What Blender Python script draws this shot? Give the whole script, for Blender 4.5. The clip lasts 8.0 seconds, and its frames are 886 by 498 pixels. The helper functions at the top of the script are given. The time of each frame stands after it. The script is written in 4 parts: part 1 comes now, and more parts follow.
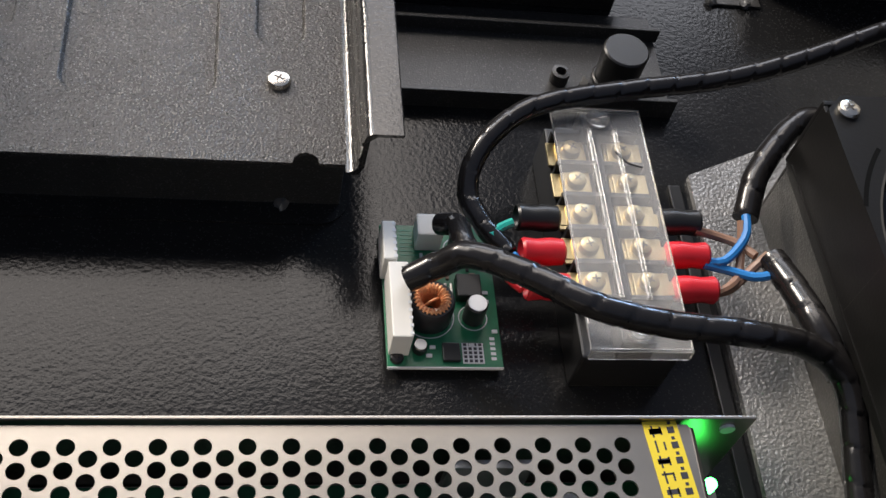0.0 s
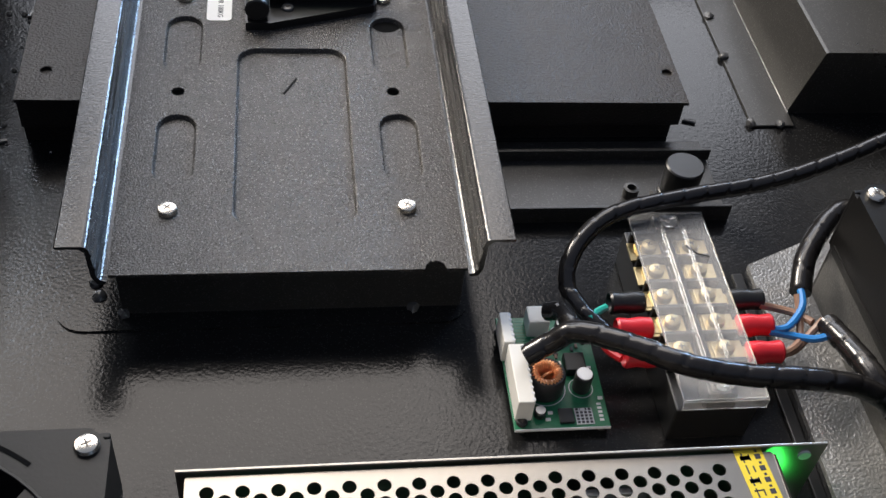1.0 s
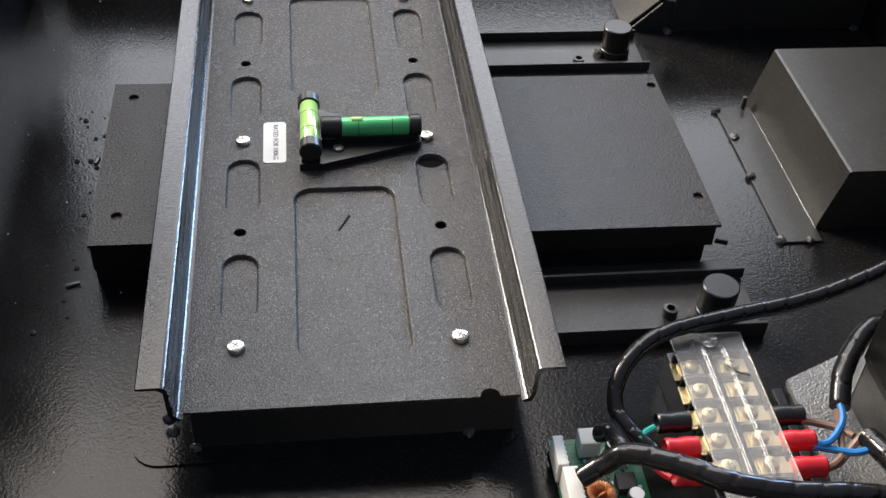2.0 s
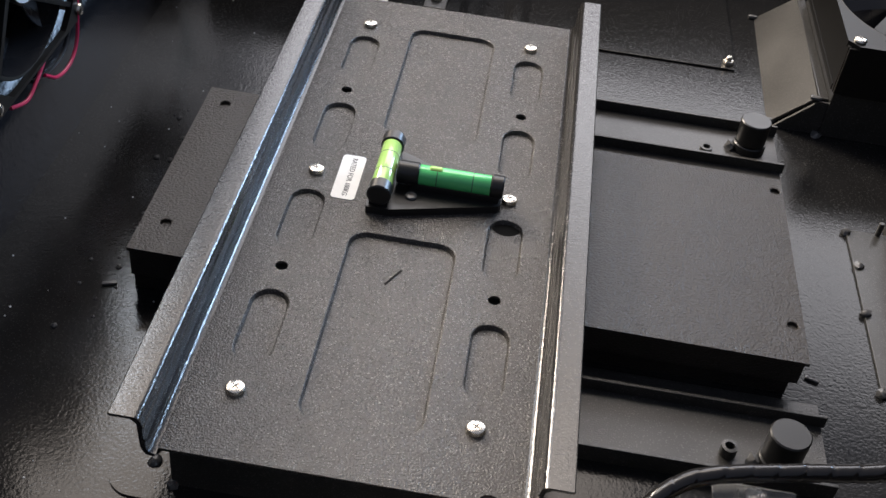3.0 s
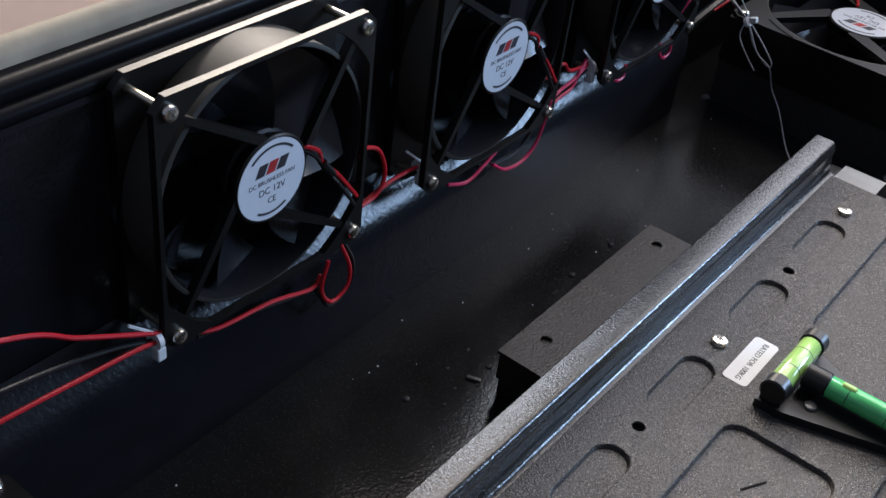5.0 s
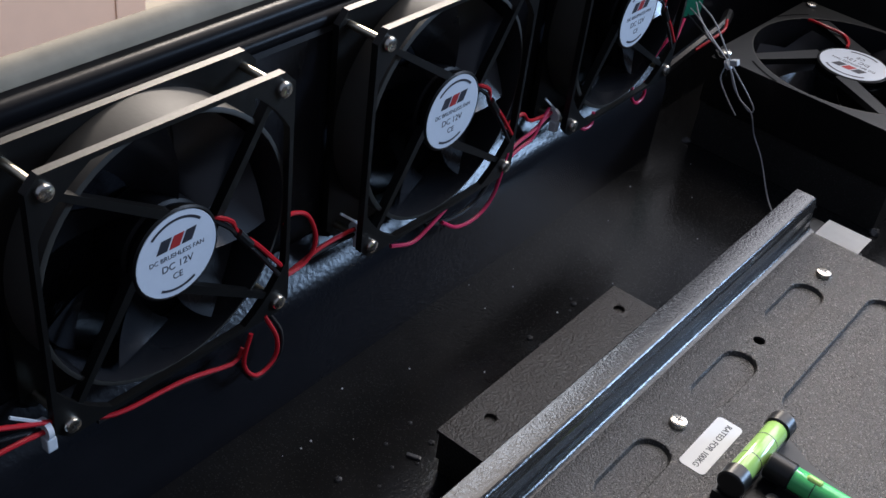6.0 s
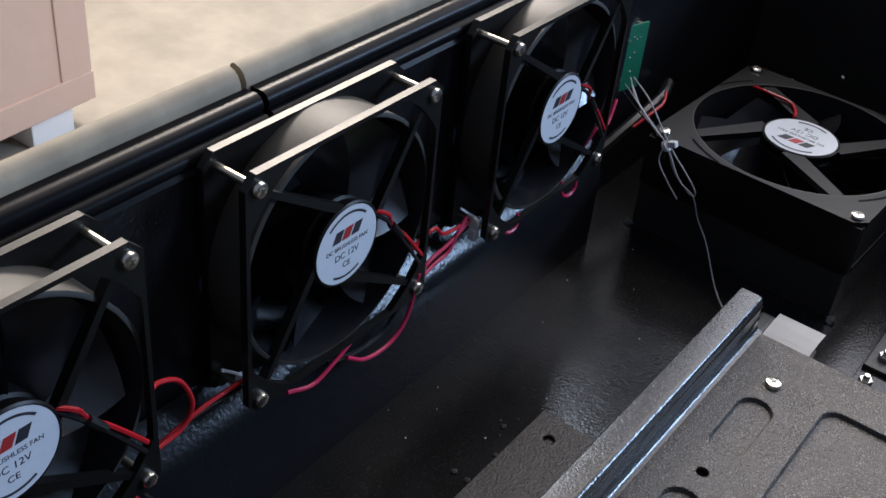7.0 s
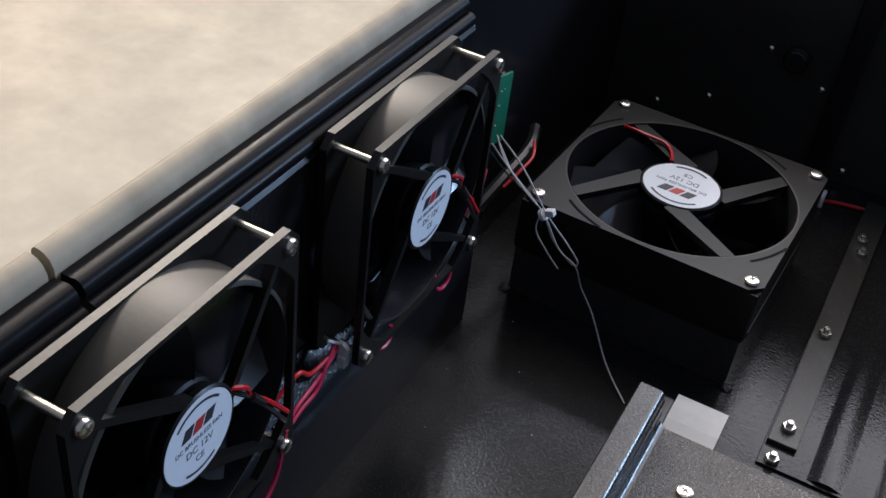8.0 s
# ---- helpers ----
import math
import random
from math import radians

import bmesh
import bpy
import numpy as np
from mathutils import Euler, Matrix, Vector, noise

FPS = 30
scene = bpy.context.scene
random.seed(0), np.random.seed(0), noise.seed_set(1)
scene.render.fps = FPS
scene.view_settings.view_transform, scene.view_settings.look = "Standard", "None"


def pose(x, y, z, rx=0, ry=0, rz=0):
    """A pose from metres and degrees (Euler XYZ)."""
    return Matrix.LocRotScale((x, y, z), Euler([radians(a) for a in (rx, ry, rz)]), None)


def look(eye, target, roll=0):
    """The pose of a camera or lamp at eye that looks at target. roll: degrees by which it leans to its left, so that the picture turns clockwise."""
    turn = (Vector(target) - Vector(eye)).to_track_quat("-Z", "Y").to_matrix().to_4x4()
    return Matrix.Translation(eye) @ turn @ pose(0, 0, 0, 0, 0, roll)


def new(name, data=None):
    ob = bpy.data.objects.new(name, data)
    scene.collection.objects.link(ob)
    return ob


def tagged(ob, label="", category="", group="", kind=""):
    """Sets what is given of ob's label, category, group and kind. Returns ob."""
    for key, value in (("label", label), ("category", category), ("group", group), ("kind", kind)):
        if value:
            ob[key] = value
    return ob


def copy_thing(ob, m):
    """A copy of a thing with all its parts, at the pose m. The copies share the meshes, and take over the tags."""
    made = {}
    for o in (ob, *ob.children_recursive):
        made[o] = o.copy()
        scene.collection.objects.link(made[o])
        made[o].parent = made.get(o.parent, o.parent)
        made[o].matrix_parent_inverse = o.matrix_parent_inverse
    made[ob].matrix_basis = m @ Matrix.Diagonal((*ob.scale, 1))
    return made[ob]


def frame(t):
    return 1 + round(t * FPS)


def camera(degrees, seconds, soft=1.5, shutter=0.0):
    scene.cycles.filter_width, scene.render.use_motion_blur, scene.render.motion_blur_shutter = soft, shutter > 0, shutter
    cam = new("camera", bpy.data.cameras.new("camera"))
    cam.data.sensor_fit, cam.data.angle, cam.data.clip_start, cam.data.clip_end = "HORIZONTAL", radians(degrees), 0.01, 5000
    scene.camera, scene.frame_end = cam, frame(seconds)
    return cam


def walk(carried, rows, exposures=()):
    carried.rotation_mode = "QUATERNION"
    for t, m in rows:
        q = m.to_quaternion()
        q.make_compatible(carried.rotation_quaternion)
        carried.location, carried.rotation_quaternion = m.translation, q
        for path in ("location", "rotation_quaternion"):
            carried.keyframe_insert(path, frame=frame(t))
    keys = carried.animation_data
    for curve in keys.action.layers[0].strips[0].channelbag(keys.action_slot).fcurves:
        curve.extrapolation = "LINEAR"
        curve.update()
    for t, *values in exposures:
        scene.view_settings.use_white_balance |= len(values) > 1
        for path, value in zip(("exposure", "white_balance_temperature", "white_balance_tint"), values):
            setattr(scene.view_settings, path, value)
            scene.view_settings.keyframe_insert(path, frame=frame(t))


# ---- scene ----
cam = camera(43.1, 8.0)
PATH = [
    (0, (0.043, -0.298, 0.355), (0.397, 0.821, -1.264), 15.9),
    (0.5, (0.017, -0.342, 0.383), (0.307, 0.92, -1.141), 10.4),
    (1, (0.001, -0.375, 0.405), (0.269, 0.979, -1.042), 7.1),
    (1.5, (-0.019, -0.392, 0.43), (0.221, 1.029, -0.957), 4.4),
    (1.7, (-0.021, -0.392, 0.438), (0.213, 1.055, -0.923), 3.8),
    (2.8, (0.034, -0.337, 0.436), (0.092, 1.19, -0.854), 6.4),
    (3, (0.046, -0.333, 0.422), (-0.026, 1.184, -0.88), 7.5),
    (3.5, (0.076, -0.342, 0.408), (-0.341, 1.102, -0.912), 7.8),
    (4, (0.091, -0.334, 0.41), (-0.589, 1.101, -0.807), 5.5),
    (4.5, (0.084, -0.307, 0.413), (-0.74, 1.063, -0.789), 6.4),
    (4.7, (0.077, -0.297, 0.407), (-0.784, 1.049, -0.796), 7.1),
    (5.8, (0.069, -0.243, 0.405), (-0.846, 1.076, -0.788), 8.1),
    (6, (0.068, -0.223, 0.409), (-0.849, 1.094, -0.784), 8.0),
    (6.5, (0.057, -0.182, 0.413), (-0.862, 1.145, -0.767), 7.2),
    (7, (0.046, -0.139, 0.425), (-0.857, 1.21, -0.743), 6.3),
    (7.5, (0.027, -0.098, 0.436), (-0.834, 1.279, -0.733), 5.8),
    (8, (-0.027, -0.052, 0.448), (-0.665, 1.397, -0.773), 7.7),
]
walk(cam, [(t, look(eye, target, roll)) for t, eye, target, roll in PATH],
     exposures=[(0, 0.40, 6500, 12), (1.0, 0.50, 6450, 11), (1.7, 0.58, 6450, 10), (3.0, 0.58, 6750, 13), (3.6, 0.48, 6750, 13), (4.4, 0.36, 6500, 14), (6.0, 0.36, 6400, 14), (8.0, 0.36, 6450, 14)])

# ---------- light ----------
world = bpy.data.worlds.new("workshop_air")
scene.world = world
world.use_nodes = True
world.node_tree.nodes["Background"].inputs[0].default_value = (0.27, 0.32, 0.44, 1)
world.node_tree.nodes["Background"].inputs[1].default_value = 0.42


def area_lamp(name, at, target, w, h, power, colour):
    data = bpy.data.lights.new(name, "AREA")
    data.shape, data.size, data.size_y, data.energy, data.color = "RECTANGLE", w, h, power, colour
    ob = new(name, data)
    ob.matrix_world = look(at, target)
    return ob


area_lamp("ceiling_panel", (-0.30, 1.55, 2.30), (0, 0.2, 0), 1.9, 0.9, 23, (1.0, 0.92, 0.84))
area_lamp("ceiling_lamp", (-1.15, 2.10, 2.25), (0, 0.1, 0), 0.45, 0.30, 7, (0.80, 0.90, 1.0))
area_lamp("window_daylight", (2.05, 2.60, 1.15), (0.0, 0.1, 0.05), 1.0, 0.55, 62, (0.45, 0.68, 1.0))
area_lamp("back_window", (0.45, 3.0, 1.92), (0.1, 0.3, 0), 2.6, 1.15, 35, (0.92, 0.94, 1.0))
area_lamp("doorway", (-2.6, 2.6, 2.15), (-0.1, 0.2, 0.1), 1.2, 0.7, 165, (1.0, 0.90, 0.77))
# unseen fill, added to set the brightness of the concrete outside
area_lamp("yard_lamp", (-2.6, 1.6, 2.6), (-1.6, 1.2, -0.75), 1.2, 1.2, 16, (1.0, 0.95, 0.88))

# ---------- materials ----------


def material(name, base, rough=0.5, metal=0.0, vary=0.25, scale=60.0, bump=0.0, bump_scale=900.0, coat=0.0, glint_speckle=0.0, spread=0.12,
             alpha=1.0, transmission=0.0, glow=None, stain=0.0, stain_scale=7.0, spec=0.5, relief=0.0006):
    m = bpy.data.materials.new(name)
    m.use_nodes = True
    nt = m.node_tree
    p = nt.nodes["Principled BSDF"]
    p.inputs["Metallic"].default_value = metal
    p.inputs["Specular IOR Level"].default_value = spec
    p.inputs["Coat Weight"].default_value = coat
    p.inputs["Coat Roughness"].default_value = 0.12
    p.inputs["Alpha"].default_value = alpha
    p.inputs["Transmission Weight"].default_value = transmission
    if glow:
        p.inputs["Emission Color"].default_value = (*glow[0], 1)
        p.inputs["Emission Strength"].default_value = glow[1]
    tc = nt.nodes.new("ShaderNodeTexCoord")

    def noise_node(s, detail=4):
        n = nt.nodes.new("ShaderNodeTexNoise")
        n.inputs["Scale"].default_value, n.inputs["Detail"].default_value = s, detail
        nt.links.new(tc.outputs["Object"], n.inputs["Vector"])
        return n

    def math_node(op, a, b):
        n = nt.nodes.new("ShaderNodeMath")
        n.operation = op
        for i, v in enumerate((a, b)):
            if isinstance(v, (int, float)):
                n.inputs[i].default_value = v
            else:
                nt.links.new(v, n.inputs[i])
        return n.outputs[0]

    grain = noise_node(scale)
    wear = noise_node(stain_scale, 5)
    k = math_node("MULTIPLY_ADD", grain.outputs[0], 2 * vary)
    k.node.inputs[2].default_value = 1 - vary
    if stain:
        k2 = math_node("MULTIPLY_ADD", wear.outputs[0], 2 * stain)
        k2.node.inputs[2].default_value = 1 - stain
        k = math_node("MULTIPLY", k, k2)
    mix = nt.nodes.new("ShaderNodeVectorMath")
    mix.operation = "SCALE"
    mix.inputs[0].default_value = base
    nt.links.new(k, mix.inputs["Scale"])
    col = mix.outputs[0]
    # scattered pale flecks in the colour imitate sparse glints
    if glint_speckle:
        v = nt.nodes.new("ShaderNodeTexVoronoi")
        v.inputs["Scale"].default_value = 1900
        nt.links.new(tc.outputs["Object"], v.inputs["Vector"])
        lum = nt.nodes.new("ShaderNodeSeparateColor")
        nt.links.new(v.outputs["Color"], lum.inputs[0])
        g = math_node("GREATER_THAN", lum.outputs[0], 0.94)
        mx = nt.nodes.new("ShaderNodeMix")
        mx.data_type = "RGBA"
        nt.links.new(math_node("MULTIPLY", g, glint_speckle), mx.inputs[0])
        nt.links.new(col, mx.inputs[6])
        mx.inputs[7].default_value = (0.35, 0.34, 0.32, 1)
        col = mx.outputs[2]
    nt.links.new(col, p.inputs["Base Color"])
    r = math_node("MULTIPLY_ADD", wear.outputs[0], 2 * spread)
    r.node.inputs[2].default_value = rough - spread
    nt.links.new(r, p.inputs["Roughness"])
    if bump:
        b = nt.nodes.new("ShaderNodeBump")
        b.inputs["Strength"].default_value = bump
        b.inputs["Distance"].default_value = relief
        nt.links.new(noise_node(bump_scale, 2).outputs[0], b.inputs["Height"])
        nt.links.new(b.outputs[0], p.inputs["Normal"])
    return m


floor_paint = material("black_floor_paint", (0.012, 0.0120, 0.0122), 0.14, spec=0.26, relief=0.0006, bump=0.19, bump_scale=640, glint_speckle=0.05, spread=0.06, stain=0.3)
powder = material("black_powder_coat", (0.046, 0.042, 0.038), 0.25, relief=0.0008, bump=0.85, bump_scale=1100, glint_speckle=0.25, spread=0.08, stain=0.2)
powder_smooth = material("black_satin_steel", (0.028, 0.027, 0.025), 0.32, bump=0.25, bump_scale=1200, glint_speckle=0.15, spread=0.1, stain=0.35, stain_scale=14)
wall_paint = material("black_wall_paint", (0.010, 0.010, 0.012), 0.25, spec=0.28, bump=0.35, bump_scale=420, spread=0.1, stain=0.3)
# wall paint made lighter and browner for light falling on the back wall
lit_back_paint = material("lit_back_wall_paint", (0.030, 0.029, 0.025), 0.36, spec=0.4, bump=0.35, bump_scale=420, spread=0.1, stain=0.35)
hammered = material("grey_hammered_paint", (0.30, 0.30, 0.295), 0.22, metal=0.45, relief=0.0010, bump=0.8, bump_scale=700, spread=0.06, stain=0.15)
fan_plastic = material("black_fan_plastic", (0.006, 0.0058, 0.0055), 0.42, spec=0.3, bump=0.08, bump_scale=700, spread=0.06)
# the black fan plastic made paler, for light falling on the barrel tops
lit_barrel_plastic = material("lit_satin_barrel_plastic", (0.046, 0.043, 0.037), 0.55, spec=0.4, bump=0.06, bump_scale=500, spread=0.06)
blade_plastic = material("dark_blade_plastic", (0.016, 0.016, 0.018), 0.26, spread=0.05)
rubber = material("black_rubber_trim", (0.006, 0.006, 0.007), 0.30, spec=0.07, bump=0.05, bump_scale=200, spread=0.08, stain=0.3, stain_scale=25)
# dust tone raised further to carry the warm light on the cap's top
dusty_lit_rubber = material("dusty_lit_rubber", (0.30, 0.26, 0.195), 0.6, spec=0.15, bump=0.1, bump_scale=300, spread=0.08, stain=0.3, stain_scale=30)
flange_steel = material("satin_black_flange", (0.024, 0.023, 0.022), 0.10, relief=0.0006, bump=0.26, bump_scale=900, glint_speckle=0.12, spread=0.06, stain=0.2)
black_plastic = material("black_plastic", (0.012, 0.012, 0.012), 0.34, spread=0.08)
wrap_plastic = material("black_spiral_wrap", (0.013, 0.012, 0.012), 0.20, spread=0.06, bump=0.05, bump_scale=300)
dark_inside = material("dark_inside", (0.003, 0.003, 0.003), 0.8, spec=0.1)
box_paint = material("brownish_black_paint", (0.026, 0.022, 0.019), 0.34, spec=0.35, bump=0.8, relief=0.0008, bump_scale=800, glint_speckle=0.05, spread=0.12, stain=0.4, stain_scale=22)
nickel = material("nickel_steel", (0.72, 0.68, 0.60), 0.26, metal=1.0, vary=0.12, scale=400, bump=0.08, bump_scale=900)
sheet_metal = material("bright_sheet_metal", (0.44, 0.40, 0.345), 0.34, metal=1.0, vary=0.06, scale=90, bump=0.05, bump_scale=500, stain=0.12, stain_scale=18)
slot_metal = material("shaded_slot", (0.10, 0.09, 0.08), 0.5, metal=0.6)
shank_metal = material("pale_shank_metal", (0.74, 0.66, 0.50), 0.3, metal=1.0, vary=0.1, scale=300)
rotor_plastic = material("black_rotor_plastic", (0.006, 0.006, 0.007), 0.5, spec=0.2)
brass = material("brass", (0.54, 0.44, 0.25), 0.34, metal=1.0, vary=0.15, scale=300)
copper = material("copper_wire", (0.88, 0.42, 0.20), 0.42, metal=0.35, vary=0.2, scale=800)
ferrite = material("black_ferrite", (0.02, 0.018, 0.02), 0.4, bump=0.1)
pcb_green = material("green_circuit_board", (0.015, 0.16, 0.075), 0.33, vary=0.45, scale=260, spread=0.06)
pcb_green_2 = material("green_solder_side", (0.01, 0.20, 0.11), 0.36, vary=0.2, scale=240)
white_plastic = material("white_connector_plastic", (0.72, 0.71, 0.67), 0.42, vary=0.06)
paper = material("white_label_paper", (0.84, 0.83, 0.81), 0.55, vary=0.05, scale=200)
silver_label = material("pale_fan_label", (0.66, 0.70, 0.76), 0.45, vary=0.05, scale=300)
ink = material("black_ink", (0.03, 0.03, 0.04), 0.5)
red_ink = material("red_ink", (0.45, 0.03, 0.03), 0.5)
yellow_label = material("yellow_label", (0.75, 0.58, 0.03), 0.45, vary=0.08)
red_wire = material("red_wire", (0.50, 0.012, 0.02), 0.34, vary=0.15)
pink_wire = material("pink_red_wire", (0.55, 0.02, 0.08), 0.36, vary=0.15)
black_wire = material("black_wire", (0.012, 0.012, 0.013), 0.3)
grey_wire = material("thin_grey_wire", (0.42, 0.42, 0.43), 0.35)
blue_wire = material("blue_wire", (0.02, 0.20, 0.55), 0.34, vary=0.12)
brown_wire = material("brown_wire", (0.26, 0.15, 0.10), 0.4)
teal_wire = material("teal_wire", (0.02, 0.45, 0.36), 0.35)
red_sleeve = material("red_sleeve", (0.55, 0.015, 0.025), 0.38, vary=0.15, scale=200)
vial_green = material("green_vial", (0.09, 0.60, 0.20), 0.14, vary=0.15, scale=120, transmission=0.0, coat=0.6)
vial_lime = material("lime_vial", (0.44, 0.74, 0.20), 0.14, vary=0.15, scale=120, transmission=0.0, coat=0.6)
clear = material("clear_cover", (0.97, 0.96, 0.94), 0.04, vary=0.01, transmission=0.90, coat=0.0, spread=0.02)
fill_white = material("sleeve_white", (0.66, 0.68, 0.70), 0.5, vary=0.05)
concrete = material("concrete", (0.29, 0.265, 0.215), 0.75, vary=0.14, scale=30, bump=0.25, bump_scale=70, stain=0.42, stain_scale=5.5)
cardboard = material("cardboard", (0.68, 0.47, 0.36), 0.8, vary=0.06, scale=20)
led_green = material("green_led", (0.1, 0.9, 0.2), 0.3, glow=((0.05, 1.0, 0.12), 14))
weld_metal = material("painted_weld", (0.09, 0.09, 0.09), 0.16, bump=0.5, bump_scale=600)
capacitor_top = material("capacitor_top", (0.55, 0.55, 0.55), 0.35, metal=0.7)

# ---------- mesh helpers ----------


def part(name, bm, mat, parent=None, label="", smooth=False):
    me = bpy.data.meshes.new(name)
    bmesh.ops.recalc_face_normals(bm, faces=bm.faces[:])
    if smooth:
        for f in bm.faces:
            f.smooth = True
        for e in bm.edges:
            if len(e.link_faces) == 2 and e.calc_face_angle(0) > 0.65:
                e.smooth = False
    bm.to_mesh(me)
    bm.free()
    me.materials.append(mat)
    ob = new(name, me)
    ob.parent = parent
    if label:
        ob["label"] = label
    return ob


def thing(name, at, label, category, group="", kind=""):
    ob = new(name)
    ob.matrix_basis = at if isinstance(at, Matrix) else Matrix.Translation(at)
    ob.empty_display_size = 0.01
    return tagged(ob, label, category, group, kind)


def box(x0, x1, y0, y1, z0, z1, bevel=0.0008, bm=None, m=None):
    b = bmesh.new()
    bmesh.ops.create_cube(b, size=1)
    for v in b.verts:
        v.co = Vector(((x0 + x1) / 2 + v.co.x * (x1 - x0), (y0 + y1) / 2 + v.co.y * (y1 - y0), (z0 + z1) / 2 + v.co.z * (z1 - z0)))
    if bevel:
        bmesh.ops.bevel(b, geom=b.edges[:], offset=bevel, segments=2, affect="EDGES", profile=0.6)
    if m:
        b.transform(m)
    return join(bm, b)


def join(bm, b):
    if bm is None:
        return b
    me = bpy.data.meshes.new("tmp")
    b.to_mesh(me)
    b.free()
    bm.from_mesh(me)
    bpy.data.meshes.remove(me)
    return bm


def cyl(r, z0, z1, n=24, r2=None, at=(0, 0), bevel=0.0, bm=None, m=None):
    """An upright turned solid; bevel rounds both rims."""
    r2 = r if r2 is None else r2
    prof = [(r - bevel, z0), (r, z0 + bevel), (r2, z1 - bevel), (r2 - bevel, z1)] if bevel else [(r, z0), (r2, z1)]
    return lathe(prof, n, at, bm, m)


def lathe(prof, n=24, at=(0, 0), bm=None, m=None, caps=True):
    b = bmesh.new()
    rings = [[b.verts.new((at[0] + r * math.cos(2 * math.pi * i / n), at[1] + r * math.sin(2 * math.pi * i / n), z)) for i in range(n)] for r, z in prof]
    for a, c in zip(rings, rings[1:]):
        for i in range(n):
            b.faces.new((a[i], a[(i + 1) % n], c[(i + 1) % n], c[i]))
    if caps:
        b.faces.new(rings[0][::-1])
        b.faces.new(rings[-1])
    if m:
        b.transform(m)
    return join(bm, b)


def smooth_path(pts, step):
    pts = [Vector(p) for p in pts]
    if len(pts) == 2:
        n = max(2, int((pts[1] - pts[0]).length / step))
        return [pts[0].lerp(pts[1], i / n) for i in range(n + 1)]
    ext = [2 * pts[0] - pts[1]] + pts + [2 * pts[-1] - pts[-2]]
    out = []
    for a, b, c, d in zip(ext, ext[1:], ext[2:], ext[3:]):
        n = max(2, int((c - b).length / step))
        for i in range(n):
            t = i / n
            out.append(0.5 * ((2 * b) + (c - a) * t + (2 * a - 5 * b + 4 * c - d) * t * t + (3 * b - a - 3 * c + d) * t ** 3))
    return out + [pts[-1]]


def tube(pts, r, segs=8, step=0.003, wrap=None, bm=None):
    """A swept tube; wrap = (pitch, depth) winds an overlapping spiral band round it."""
    b = bmesh.new()
    path = smooth_path(pts, step)
    rings, s, side = [], 0.0, None
    for i, p in enumerate(path):
        d = (path[min(i + 1, len(path) - 1)] - path[max(i - 1, 0)]).normalized()
        if side is None:
            side = d.orthogonal().normalized()
        side = (side - d * side.dot(d)).normalized()
        up = d.cross(side)
        if i:
            s += (p - path[i - 1]).length
        ring = []
        for j in range(segs):
            a = 2 * math.pi * j / segs
            rr = r
            if wrap:
                ph = (s / wrap[0] + j / segs) % 1.0
                rr = r - wrap[1] * (1 - min(1, ph / 0.12)) if ph < 0.12 else r + wrap[1] * 0.25 * (ph - 0.5)
            ring.append(b.verts.new(p + (side * math.cos(a) + up * math.sin(a)) * rr))
        rings.append(ring)
    for a, c in zip(rings, rings[1:]):
        for j in range(segs):
            b.faces.new((a[j], a[(j + 1) % segs], c[(j + 1) % segs], c[j]))
    b.faces.new(rings[0][::-1])
    b.faces.new(rings[-1])
    return join(bm, b)


def rounded(x0, x1, y0, y1, r, n=6):
    """A rounded rectangle's outline."""
    out = []
    for cx, cy, a0 in ((x1 - r, y1 - r, 0), (x0 + r, y1 - r, 90), (x0 + r, y0 + r, 180), (x1 - r, y0 + r, 270)):
        for i in range(n + 1):
            a = radians(a0 + 90 * i / n)
            out.append((cx + r * math.cos(a), cy + r * math.sin(a)))
    return out


def circle(x, y, r, n=16):
    return [(x + r * math.cos(2 * math.pi * i / n), y + r * math.sin(2 * math.pi * i / n)) for i in range(n)]


def pressed_plate(outer, holes, z, thick, bm=None):
    """A sheet with openings; each hole is (outline, depth, inset): depth 0 goes through, otherwise it is a pressed pan."""
    b = bmesh.new()

    def loop(pts, zz):
        vs = [b.verts.new((x, y, zz)) for x, y in pts]
        return vs, [b.edges.new((vs[i], vs[(i + 1) % len(vs)])) for i in range(len(vs))]

    def skirt(a, c):
        for i in range(len(a)):
            b.faces.new((a[i], a[(i + 1) % len(a)], c[(i + 1) % len(a)], c[i]))

    ov, edges = loop(outer, z)
    inner = []
    for pts, depth, inset in holes:
        hv, he = loop(pts, z)
        edges = edges + he
        inner.append((pts, hv, depth, inset))
    bmesh.ops.triangle_fill(b, use_beauty=True, use_dissolve=False, edges=edges)
    low = [b.verts.new((v.co.x, v.co.y, z - thick)) for v in ov]
    skirt(ov, low)
    for pts, hv, depth, inset in inner:
        cx, cy = sum(p[0] for p in pts) / len(pts), sum(p[1] for p in pts) / len(pts)
        hx, hy = max(p[0] for p in pts) - cx, max(p[1] for p in pts) - cy
        d = depth or thick
        # rounded lip, then the wall
        steps = [(0.0008 * math.sin(radians(q)), 0.0008 * (1 - math.cos(radians(q)))) for q in (35, 62)] if depth > 0.002 else []
        for ins, down in steps + [(inset, d)]:
            lv = [b.verts.new((cx + (x - cx) * (1 - ins / hx), cy + (y - cy) * (1 - ins / hy), z - down)) for x, y in pts]
            skirt(hv, lv)
            hv = lv
        if depth:
            b.faces.new(lv)
    return join(bm, b)


